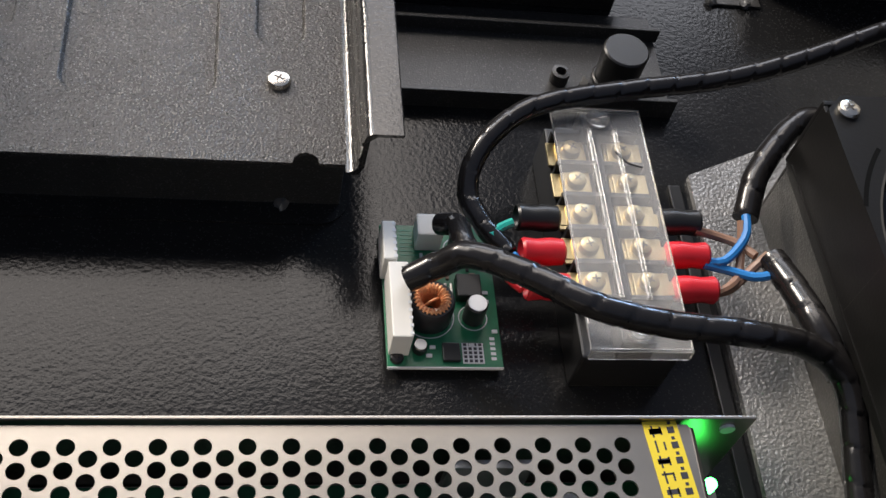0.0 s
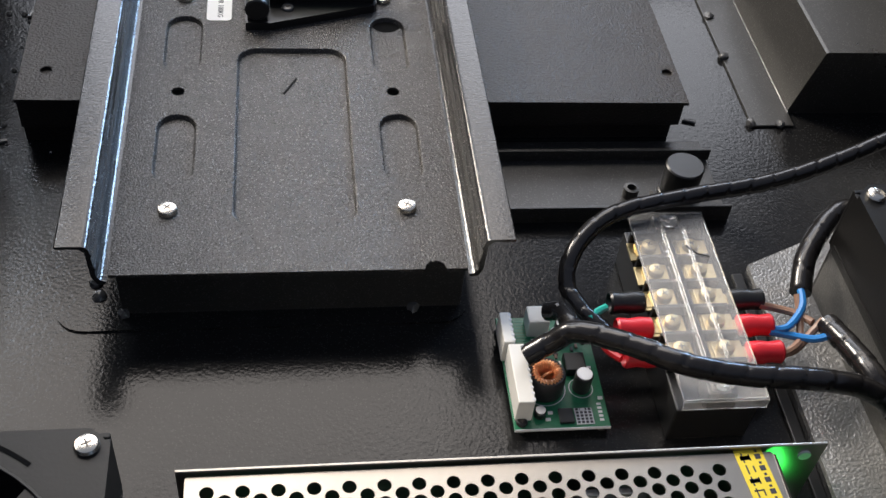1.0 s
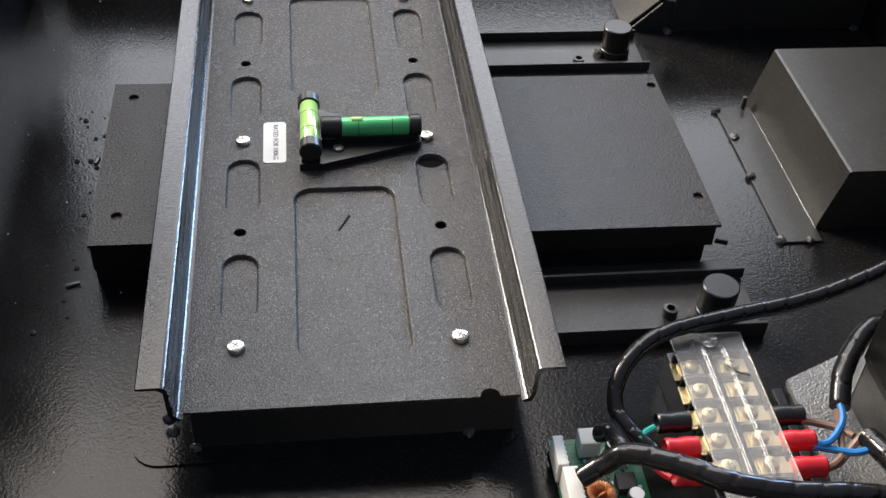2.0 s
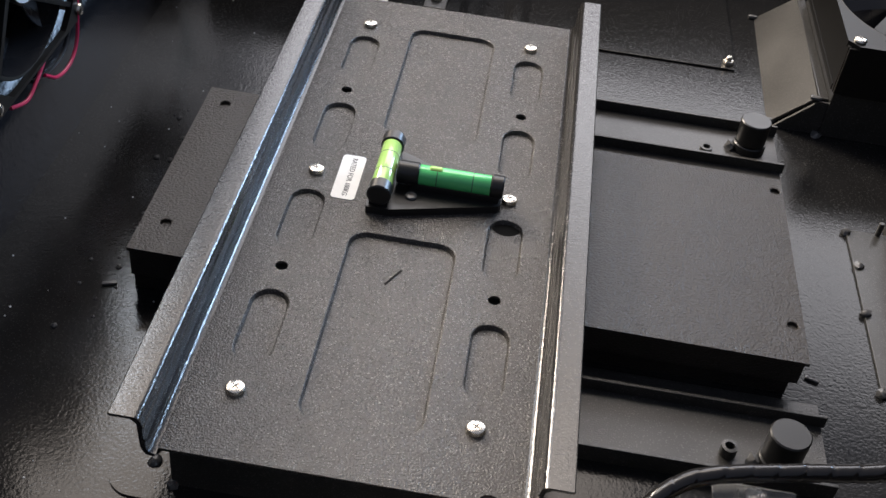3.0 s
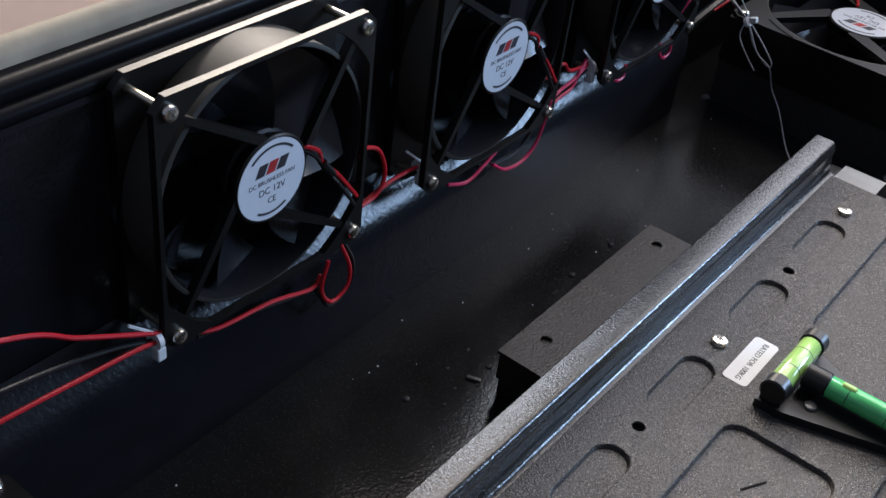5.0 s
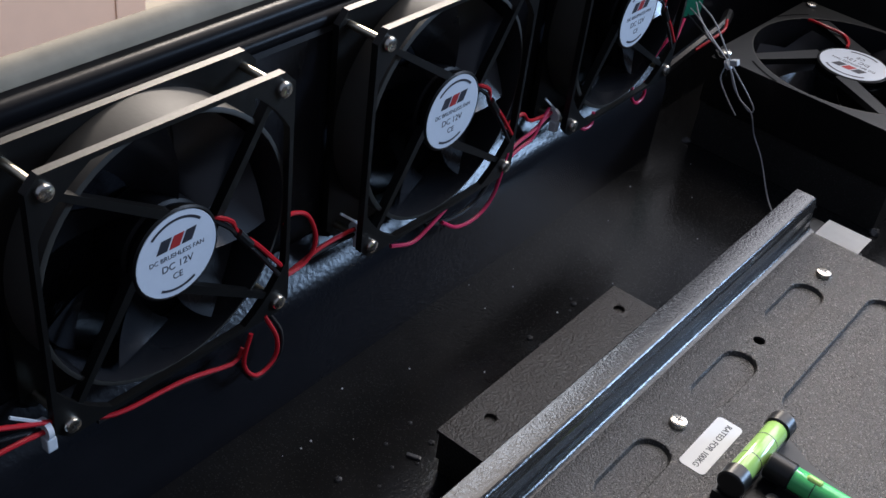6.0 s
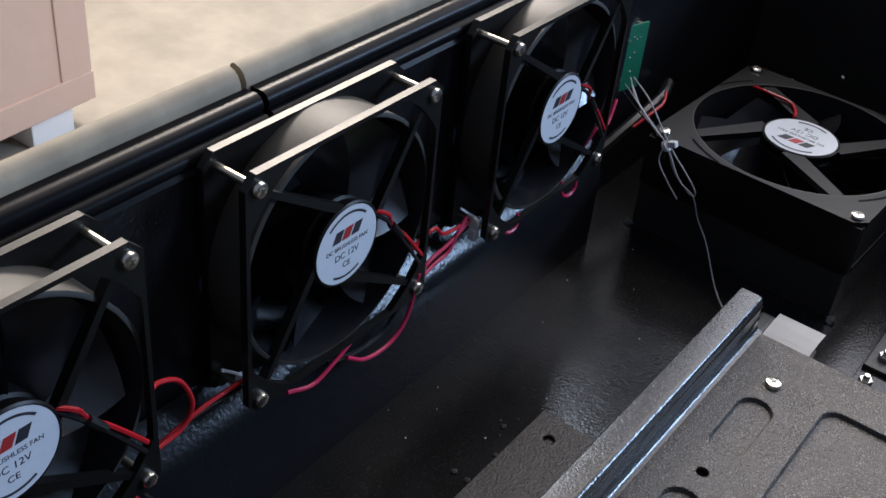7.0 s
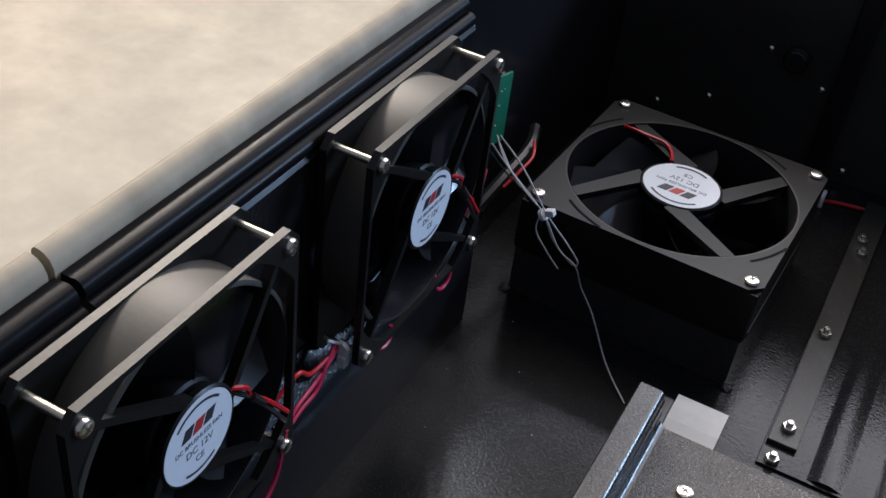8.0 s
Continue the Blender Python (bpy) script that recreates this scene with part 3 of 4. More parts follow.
    if lead:
        part("lead", tube([(hub_r * 0.95, hub_r * 0.35, depth - 0.002), (hub_r * 1.25, hub_r * 0.18, depth + 0.001), (hub_r * 1.5, -hub_r * 0.25, depth - 0.001), (hub_r * 1.95, -hub_r * 0.75, depth + 0.0006), (h * 0.9, -h * 0.55, depth + 0.001)], 0.0011, 6, 0.002), red_wire, t, "red fan lead")
        part("lead", tube([(hub_r * 0.95, hub_r * 0.27, depth - 0.002), (hub_r * 1.2, hub_r * 0.05, depth + 0.001), (hub_r * 1.5, -hub_r * 0.35, depth - 0.001), (hub_r * 1.9, -hub_r * 0.88, depth + 0.0006), (h * 0.88, -h * 0.62, depth + 0.001)], 0.0011, 6, 0.002), black_wire, t, "black fan lead")
        part("sleeve", tube([(hub_r * 1.45, -hub_r * 0.22, depth), (hub_r * 1.75, -hub_r * 0.62, depth + 0.0006)], 0.0021, 8, 0.002), black_plastic, t)


def wall_pose(y):
    return Matrix(((0, 0, 1, -0.2350), (1, 0, 0, y), (0, 1, 0, 0.1368), (0, 0, 0, 1)))


FAN_LABEL = "black axial cooling fan with a round pale label"
first = thing("wall_fan", wall_pose(-0.0030), FAN_LABEL, "fan", "cooling fans on the side wall")
fan(first, 0.1215, 0.0265, 0.1080, (45, 135, 225, 315))
for y in (0.1668, 0.3415):
    copy_thing(first, wall_pose(y))


def floor_fan(m, size, spacing, label, turn_label=0, lead=True):
    t = thing("floor_fan", m, label, "fan", "cooling fans lying on the floor")
    h = size / 2
    wall = 0.0015
    e, g = h - 0.002, h - 0.001
    for i in range(4):
        m4 = pose(0, 0, 0, 0, 0, 90 * i)
        part("duct_side", box(-e + wall * (i % 2), e - wall * (i % 2), -e, -e + wall, F, 0.0305, 0.0004, m=m4), powder_smooth, t)
        part("frame_side", box(-g + 0.002 * (i % 2), g - 0.002 * (i % 2), -h + 0.0005, -h + 0.0025, 0.0315, 0.0665, 0.0004, m=m4), fan_plastic, t)
    inner = new("fan_body")
    inner.parent, inner.matrix_basis = t, Matrix.Translation((0, 0, 0.0312))
    fan(inner, size, 0.038, spacing, (45, 135, 225, 315), bolts=False, lead=lead, turn_label=turn_label, arm_width=0.085, arm_end=0.055)
    for c in list(inner.children):
        c.parent = t
        c.matrix_basis = inner.matrix_basis @ c.matrix_basis
    bpy.data.objects.remove(inner)
    for x, y in ((-h, -h), (h, -h)):
        bm = bmesh.new()
        bmesh.ops.create_icosphere(bm, subdivisions=2, radius=0.0034, matrix=Matrix.Translation((x, y + 0.001, F + 0.0006)))
        for v in bm.verts:
            v.co += noise.noise_vector(v.co * 420) * 0.0020
        part("foot_weld", bm, weld_metal, t, smooth=True)
    return t


floor_fan(pose(-0.1345, 0.5440, 0, 0, 0, -2), 0.150, 0.1345, "large black axial fan lying face up near the back wall", 180, lead=False)
floor_fan(pose(0.3330, -0.0990, 0, 0, 0, 1), 0.150, 0.1345, "large black axial fan lying face up beside the terminal block", lead=False)
floor_fan(pose(-0.1370, -0.2180, 0), 0.150, 0.1345, "large black axial fan lying face up in the front corner", lead=False)
floor_fan(pose(0.3370, 0.4220, 0), 0.150, 0.1345, "large black axial fan lying face up behind a sloped duct plate", lead=False)

# ---------- right side ----------


def sloped_panel():
    t = thing("sloped_duct_plate", (0, 0, 0), "sloped black steel plate leading up to a fan", "steel plate")
    b = bmesh.new()
    top = [(0.2285, 0.3560, F), (0.2560, 0.3540, 0.0230), (0.2590, 0.5030, 0.0230), (0.2315, 0.5090, F)]
    v = [b.verts.new(p) for p in top] + [b.verts.new((x + 0.002, y, z - 0.001)) for x, y, z in top]
    for f in ((0, 1, 2, 3), (7, 6, 5, 4), (0, 4, 5, 1), (1, 5, 6, 2), (2, 6, 7, 3), (3, 7, 4, 0)):
        b.faces.new([v[i] for i in f])
    part("slope", b, powder_smooth, t)
    part("shelf", box(0.2575, 0.2640, 0.3540, 0.5030, 0.0200, 0.0228, 0.0006), powder_smooth, t)
    part("front_sheet", extrude_profile([(0.2310, F), (0.2570, 0.0215), (0.4190, 0.0215), (0.4190, F)], 0.3505, 0.3522), powder_smooth, t)
    for y in (0.3570, 0.5080):
        part("weld", box(0.2265, 0.2340, y - 0.002, y + 0.002, F, F + 0.003, 0.0013), weld_metal, t)
    part("weld", box(0.251, 0.259, 0.3515, 0.3555, 0.0215, 0.0242, 0.0012), weld_metal, t)


sloped_panel()


def housing():
    t = thing("steel_housing", (0, 0, 0), "black painted folded steel housing by the side wall", "housing")
    b = bmesh.new()
    pts = [(0.2930, F), (0.3035, 0.0395), (0.3050, 0.0402), (0.4190, 0.0402), (0.4190, F)]
    extrude_profile(pts, 0.1130, 0.2500, bm=b)
    part("shell", b, powder_smooth, t)
    part("floor_flange", box(0.2680, 0.2935, 0.1000, 0.2430, F, F + 0.0016, 0.0004), powder_smooth, t)
    part("edge_bead", tube([(0.2932, 0.1120, F + 0.001), (0.2934, 0.2400, F + 0.001)], 0.0009, 6, 0.02), weld_metal, t)
    for x, y in ((0.2680, 0.1020), (0.2850, 0.1010), (0.2690, 0.1650), (0.2710, 0.2080), (0.2680, 0.2400)):
        b = bmesh.new()
        bmesh.ops.create_icosphere(b, subdivisions=2, radius=0.0030, matrix=Matrix.Translation((x, y, F + 0.0015)))
        for v in b.verts:
            v.co += noise.noise_vector(v.co * 450) * 0.0016
        part("weld", b, weld_metal, t, smooth=True)
    part("stud", cyl(0.0018, F, F + 0.011, 10, at=(0.2880, 0.2420), bevel=0.0003), powder_smooth, t, smooth=True)


housing()

plate = thing("hammered_floor_plate", (0, 0, 0), "shiny grey hammered steel plate lying on the floor", "steel plate")
b = pressed_plate([(0.2290, -0.2600), (0.4100, -0.2600), (0.4100, 0.0600), (0.2700, 0.0070), (0.2315, -0.0100)], [], F + 0.0030, 0.0030)
part("sheet", b, hammered, plate)
part("edge_strip", box(0.2215, 0.2270, -0.2300, -0.0150, F, F + 0.0022, 0.0006), black_plastic, plate)

# ---------- rear floor plate ----------
rear = thing("rear_floor_plate", (0, 0, 0), "black steel floor plate with pressed ribs, bolted down", "steel plate")
part("sheet", box(-0.0310, 0.2100, 0.4190, 0.7300, F, F + 0.0016, 0.0004), floor_paint, rear)
part("edge_strip", box(-0.0300, -0.0130, 0.4370, 0.7200, F + 0.0016, F + 0.0046, 0.0005), powder_smooth, rear)
for x in (0.0070, 0.0420):
    part("rib", extrude_profile([(x - 0.0100, F + 0.0016), (x - 0.0075, F + 0.0022), (x - 0.0040, F + 0.0036), (x, F + 0.0041), (x + 0.0040, F + 0.0036), (x + 0.0075, F + 0.0022), (x + 0.0100, F + 0.0016)], 0.4215, 0.7200), floor_paint, rear, smooth=True)
for x, y, z in ((-0.0215, 0.4500, 0.0046), (-0.0225, 0.5450, 0.0046), (-0.0205, 0.6470, 0.0046), (-0.0235, 0.6630, 0.0046), (-0.0235, 0.4240, 0.0016), (0.2050, 0.4265, 0.0016)):
    t = thing("hex_bolt", (x, y, F + z), "bright zinc hex nut on a stud", "bolt", "bolts on the rear plate")
    part("nut", cyl(0.0042, 0, 0.0032, 6, bevel=0.0004), nickel, t)
    part("stud_end", cyl(0.0021, 0.0032, 0.0062, 12, bevel=0.0004), nickel, t, smooth=True)

tab = thing("white_tab", (0, 0, 0), "white folded paper tab at the bracket's end", "paper tab")
b = bmesh.new()
rows = [[b.verts.new((x, y, z)) for x in (-0.0815, -0.0525)] for y, z in ((0.3840, 0.0130), (0.3900, 0.0185), (0.3980, 0.0208), (0.4080, 0.0210), (0.4190, 0.0204))]
for p, q in zip(rows, rows[1:]):
    b.faces.new((p[0], p[1], q[1], q[0]))
bmesh.ops.solidify(b, geom=b.faces[:], thickness=0.0008)
part("sheet", b, paper, tab)
part("foam_block", box(-0.081, -0.053, 0.3800, 0.4120, F, 0.0125, 0.0006), black_plastic, tab)
part("strap", box(-0.0910, -0.0818, 0.3800, 0.4150, F, 0.0200, 0.0020), black_plastic, tab)

# ---------- power supply ----------


def power_supply():
    t = thing("power_supply", (0, 0, 0), "bright metal power supply with a perforated cover", "power supply")
    x0, x1, y0, y1, zt = -0.0390, 0.1860, -0.2620, -0.1490, 0.0440
    holes = []
    for k in range(22):
        y = -0.1560 - 0.00360 * k
        for i in range(16):
            x = -0.0310 + 0.01290 * i + (0.00645 if k % 2 else 0)
            if -0.034 < x < 0.1675:
                holes.append((circle(x, y, 0.0027, 16), 0, 0.00005))
    part("cover", pressed_plate(rounded(x0, x1, y0, y1, 0.001, 2), holes, zt, 0.0009), sheet_metal, t)
    part("back_sheet", box(-0.0425, 0.2090, -0.1480, -0.1469, F, 0.0462, 0.0003), sheet_metal, t)
    part("front_sheet", box(x0, x1, y0, y0 + 0.001, F, zt - 0.001, 0.0003), sheet_metal, t)
    for x in (x0 + 0.0005, x1 - 0.0016):
        part("end_sheet", box(x, x + 0.001, y0 + 0.001, y1, F, zt - 0.001, 0.0003), sheet_metal, t)
    part("base_sheet", box(x0, 0.2120, y0, -0.1485, F, F + 0.001, 0), sheet_metal, t)
    part("cover_edge", tube([(x1, y0 + 0.002, zt - 0.0022), (x1, y1 - 0.001, zt - 0.0022)], 0.0022, 10, 0.03), sheet_metal, t)
    part("circuit_board", box(x0 + 0.004, x1 - 0.006, y0 + 0.004, y1 - 0.003, 0.0030, 0.0046, 0), pcb_green, t)
    for x, y, r, h in ((0.012, -0.175, 0.009, 0.024), (0.040, -0.180, 0.008, 0.026), (0.118, -0.172, 0.007, 0.020), (0.136, -0.178, 0.007, 0.020), (0.150, -0.168, 0.005, 0.022)):
        part("capacitor", cyl(r, 0.0046, 0.0046 + h, 18, at=(x, y), bevel=0.0006), capacitor_top, t, smooth=True)
    for x, w in ((0.070, 0.026), (0.095, 0.014)):
        part("transformer", box(x - w / 2, x + w / 2, -0.192, -0.168, 0.0046, 0.030, 0.001), ferrite, t)
    part("heat_sink", box(0.108, 0.135, -0.1600, -0.1570, 0.0046, 0.036, 0.0004), capacitor_top, t)
    # white disc stands for light showing through a hole in the sheet
    part("mounting_eye", lathe([(0.0026, -0.0007), (0.0026, 0.0007)], 16, m=pose(0.2010, -0.1483, 0.0395, 90)), paper, t)
    part("terminal_strip", box(0.1905, 0.2030, -0.2550, -0.1700, F + 0.001, 0.0150, 0.0010), black_plastic, t)
    part("status_lamp", lathe([(0.0022, 0), (0.0022, 0.004), (0.0012, 0.0055)], 14, m=Matrix.Translation((0.1995, -0.1600, 0.0180))), led_green, t, "lit green status lamp", smooth=True)
    part("lamp_stem", cyl(0.0008, F + 0.001, 0.0180, 8, at=(0.1995, -0.1600)), nickel, t)
    lab = part("warning_label", box(0.1715, 0.1830, -0.2050, -0.1527, 0.0440, 0.0442, 0), yellow_label, t, "yellow warning label")
    rng = random.Random(4)
    for i in range(9):
        y = -0.1560 - 0.0052 * i
        for dx, w in ((0.0006, 0.0035), (0.0034, 0.0022)):
            b = box(0.1732 + dx, 0.1732 + dx + 0.0006, y - w / 2 - 0.0006, y + w / 2, 0.0442, 0.0443, 0)
            if rng.random() < 0.8:
                box(0.1730, 0.1772, y - 0.0004 + rng.uniform(-0.001, 0.001), y + 0.0002 + rng.uniform(0, 0.001), 0.0442, 0.0443, 0, bm=b)
            part("print_bar", b, ink, lab)
        part("print_bar", box(0.1792, 0.1815, y - 0.0014, y + 0.0008, 0.0442, 0.0443, 0), ink, lab)
        part("print_bar", box(0.1798, 0.1809, y + 0.0016, y + 0.0026, 0.0442, 0.0443, 0), ink, lab)
    lab.matrix_basis = Matrix.Translation((0.1772, -0.1465, 0)) @ pose(-0.0016, 0.0015, 0, 0, 0, 5.5) @ Matrix.Translation((-0.1772, 0.150, 0))
    return t


power_supply()

# ---------- circuit board ----------


def converter_board():
    t = thing("converter_board", (-0.0006, 0.0025, 0), "small green converter circuit board with white connectors", "circuit board")
    z = 0.0010
    part("board", box(0.0965, 0.1395, -0.1080, -0.0450, z - 0.0016, z, 0.0002), pcb_green, t)
    for x, y in ((0.1000, -0.1045), (0.1000, -0.0480), (0.1365, -0.1045), (0.1365, -0.0480)):
        part("standoff", cyl(0.0026, F, z - 0.0016, 6, at=(x, y)), black_plastic, t)
    screw_head(0.0026, 0.0018, t, pose(0.1000, -0.1045, z), black_plastic)
    screw_head(0.0026, 0.0018, t, pose(0.1005, -0.0475, z), black_plastic)
    for x0, x1, y0, y1, h, n in ((0.0955, 0.1005, -0.0705, -0.0530, 0.0140, 6), (0.0970, 0.1045, -0.1035, -0.0715, 0.0140, 10)):
        c = part("connector", box(x0, x1, y0, y1, z, z + h, 0.0006), white_plastic, t, "white pin connector")
        for i in range(n):
            y = y0 + (y1 - y0) * (i + 0.5) / n
            part("slot", box(x1 - 0.0012, x1 + 0.0002, y - 0.0006, y + 0.0006, z + h * 0.45, z + h + 0.0001, 0), fill_white, c)
    part("input_connector", box(0.1095, 0.1195, -0.0570, -0.0470, z, z + 0.0110, 0.0008), white_plastic, t, "white socket")
    core = part("coil", lathe([(0.0045, z), (0.0080, z), (0.0087, z + 0.001), (0.0087, z + 0.0105), (0.0078, z + 0.0120), (0.0064, z + 0.0118), (0.0060, z + 0.003)], 36, (0.1128, -0.0862), caps=False), ferrite, t, "black coil with a copper winding", smooth=True)
    part("winding", lathe([(0.0038, z + 0.001), (0.0040, z + 0.0108), (0.0048, z + 0.0122), (0.0060, z + 0.0124), (0.0067, z + 0.0114)], 30, (0.1128, -0.0862), caps=False), copper, core, smooth=True)
    for i in range(26):
        a = 2 * math.pi * i / 26
        c, s = math.cos(a), math.sin(a)
        part("winding", tube([(0.1128 + c * 0.0068, -0.0862 + s * 0.0068, z + 0.0116), (0.1128 + c * 0.0058, -0.0862 + s * 0.0058, z + 0.0126), (0.1128 + c * 0.0046, -0.0862 + s * 0.0046, z + 0.0120), (0.1128 + c * 0.0038, -0.0862 + s * 0.0038, z + 0.0100)], 0.0005, 5, 0.002), copper, core)
    part("winding", tube([(0.1103, -0.0872, z + 0.009), (0.1128, -0.0860, z + 0.0102), (0.1158, -0.0842, z + 0.0096)], 0.0005, 5, 0.002), copper, core)
    for x, y, r, h, top in ((0.1298, -0.0870, 0.0041, 0.0110, capacitor_top), (0.1085, -0.1010, 0.0026, 0.0045, capacitor_top), (0.1262, -0.0560, 0.0040, 0.0090, capacitor_top)):
        c = part("capacitor", cyl(r, z, z + h - 0.0004, 20, at=(x, y), bevel=0.0005), black_plastic, t, smooth=True)
        part("capacitor_top", cyl(r * 0.86, z + h - 0.0004, z + h, 20, at=(x, y)), top, c)
    part("chip", box(0.1170, 0.1235, -0.1060, -0.0985, z, z + 0.0016, 0.0003), black_plastic, t)
    pad = part("heat_pad", box(0.1245, 0.1325, -0.1065, -0.0980, z, z + 0.0004, 0), fill_white, t)
    for i in range(4):
        for j in range(5):
            part("pad_cell", box(0.1250 + i * 0.0019, 0.1262 + i * 0.0019, -0.1061 + j * 0.0017, -0.1050 + j * 0.0017, z + 0.0004, z + 0.0006, 0), ink, pad)
    part("regulator", box(0.1240, 0.1335, -0.0800, -0.0700, z, z + 0.0045, 0.0005), black_plastic, t)
    for i in range(4):
        part("pin", box(0.1150 + i * 0.0022, 0.1160 + i * 0.0022, -0.0782, -0.0735, z, z + 0.0030, 0.0002), nickel, t)
    for x, y in ((0.1120, -0.1035), (0.1135, -0.1000), (0.1355, -0.0760), (0.1355, -0.0800), (0.1375, -0.0930)):
        part("resistor", box(x - 0.0011, x + 0.0011, y - 0.0007, y + 0.0007, z, z + 0.0008, 0.0002), fill_white, t)
    rng = random.Random(21)
    for i in range(16):
        x, y = rng.uniform(0.1070, 0.1375), rng.choice((-0.0640, -0.0690, -0.0975, -0.0600)) + rng.uniform(-0.0015, 0.0015)
        w, l = (0.0011, 0.0006) if i % 2 else (0.0006, 0.0011)
        part("resistor", box(x - w, x + w, y - l, y + l, z, z + 0.0007, 0.0001), (fill_white, black_plastic, brown_wire)[i % 3], t)
    for x, y, r in ((0.1128, -0.0862, 0.0096), (0.1298, -0.0870, 0.0052), (0.1262, -0.0560, 0.0050)):
        part("outline_ring", lathe([(r, z + 0.0001), (r + 0.0004, z + 0.0001)], 32, (x, y), caps=False), fill_white, t)
    part("edge_bar", box(0.0965, 0.1395, -0.1083, -0.1079, z - 0.0014, z + 0.0001, 0), fill_white, t)
    for i in range(5):
        part("print_bar", box(0.1353, 0.1372, -0.0965 - i * 0.0021, -0.0953 - i * 0.0021, z, z + 0.0001, 0), fill_white, t)
    for i in range(7):
        part("track", box(0.1040, 0.1100 + 0.0005 * i, -0.0480 - i * 0.0019, -0.0474 - i * 0.0019, z, z + 0.00012, 0), pcb_green_2, t)


converter_board()

# ---------- terminal block ----------


def terminal_block():
    t = thing("terminal_block", (0, 0, 0), "black terminal block under a clear plastic cover", "terminal block")
    x0, x1, y0, y1, zc, zt = 0.1630, 0.2005, -0.1135, -0.0025, 0.0180, 0.0305
    xm = (x0 + x1) / 2
    part("body", box(x0 + 0.0005, x1 - 0.0005, y0 + 0.003, y1 - 0.001, F, zc, 0.0010), black_plastic, t)
    part("spine", box(xm - 0.0015, xm + 0.0015, y0 + 0.010, y1 - 0.010, zc, zc + 0.0065, 0.0004), black_plastic, t)
    rows = [-0.0190 - 0.0156 * i for i in range(5)]
    for y in [rows[0] + 0.0078] + [r - 0.0078 for r in rows]:
        part("barrier", box(x0 + 0.0010, x1 - 0.0010, y - 0.0011, y + 0.0011, zc, zc + 0.0065, 0.0004), black_plastic, t)
    for ya, yb in ((y0 + 0.003, y0 + 0.014), (y1 - 0.010, y1 - 0.001)):
        part("end_block", box(xm - 0.0065, xm + 0.0065, ya, yb, zc, zt - 0.0024, 0.0006), black_plastic, t)
    for i, y in enumerate(rows):
        for x, s in ((xm - 0.0105, -1), (xm + 0.0105, 1)):
            c = part("contact", box(x - 0.0078 + s * 0.0012, x + 0.0078 + s * 0.0012, y - 0.0058, y + 0.0058, zc + 0.0008, zc + 0.0022, 0.0003), brass, t, "brass contact plate")
            part("clamp", box(x - 0.0056, x + 0.0056, y - 0.0050, y + 0.0050, zc + 0.0022, zc + 0.0034, 0.0004, m=pose(0, 0, 0)), brass, c)
            screw_head(0.0040, 0.0034, t, pose(x, y, zc + 0.0034, 0, 0, 15 + 900 * y + 30 * s), brass, "terminal_screw")
    cover = part("cover", box(x0, x1, y0, y1, zt - 0.0020, zt, 0.0005), clear, t, "clear plastic cover with two ridges")
    for x in (xm - 0.0045, xm + 0.0060):
        part("ridge", box(x - 0.0007, x + 0.0007, y0 + 0.020, y1 - 0.012, zt + 0.0001, zt + 0.0016, 0.0002), clear, cover)
    part("end_lip", box(x0, x1, y0 - 0.0014, y0 - 0.0001, zt - 0.0060, zt, 0.0003), clear, cover)
    for y in (y0 + 0.0070, y1 - 0.0065):
        part("cover_screw", lathe([(0.0048, zt + 0.0001), (0.0048, zt + 0.0012), (0.0034, zt + 0.0020), (0.0016, zt + 0.0012)], 18, (xm, y)), clear, cover, smooth=True)
        part("screw_pin", cyl(0.0018, zt - 0.0024, zt - 0.0021, 12, at=(xm, y)), nickel, t, smooth=True)
    part("hair_wire", tube([(0.1865, -0.0255, zt + 0.0006), (0.1900, -0.0310, zt + 0.0010), (0.1960, -0.0330, zt + 0.0006)], 0.0004, 5, 0.002), black_wire, t)
    cover.visible_shadow = False
    return rows


ROWS5 = terminal_block()


def crimp(x, y, s, mat, label):
    """An insulated crimp lug that leaves the block sideways; s is the side."""
    t = thing("crimp_lug", (x, y, 0.0205), label, "crimp lug", "crimp lugs on the terminal block")
    m = pose(0, 0, 0, 0, 90 * s)
    part("sleeve", lathe([(0.0036, 0.0010), (0.0050, 0.0020), (0.0054, 0.0070), (0.0048, 0.0120), (0.0053, 0.0170), (0.0046, 0.0180), (0.0030, 0.0150)], 20, m=m), mat, t, smooth=True)
    part("tongue", box(-0.0040, 0.0030, -0.0030, 0.0030, -0.0005, 0.0005, 0.0002, m=pose(0, 0, -0.0005)), brass, t)


for i, mat, name in ((2, black_plastic, "black"), (3, red_sleeve, "red"), (4, red_sleeve, "red")):
    crimp(0.2012, ROWS5[i] - 0.001, 1, mat, name + " insulated crimp lug at the terminal block")
    crimp(0.1635, ROWS5[i] - 0.001, -1, mat, name + " insulated crimp lug at the terminal block")

# ---------- cables ----------


def cable(pts, r, label, wrapped=True, mat=None, name="cable", category="cable", group="wrapped cables"):
    t = thing(name, (0, 0, 0), label, category, group)
    part("sheath", tube(pts, r, 16 if wrapped else 8, 0.0011 if wrapped else 0.0025, (0.0125, 0.0009) if wrapped else None), mat or wrap_plastic, t, smooth=True)
    return t


WRAP = "black cable in spiral wrap"
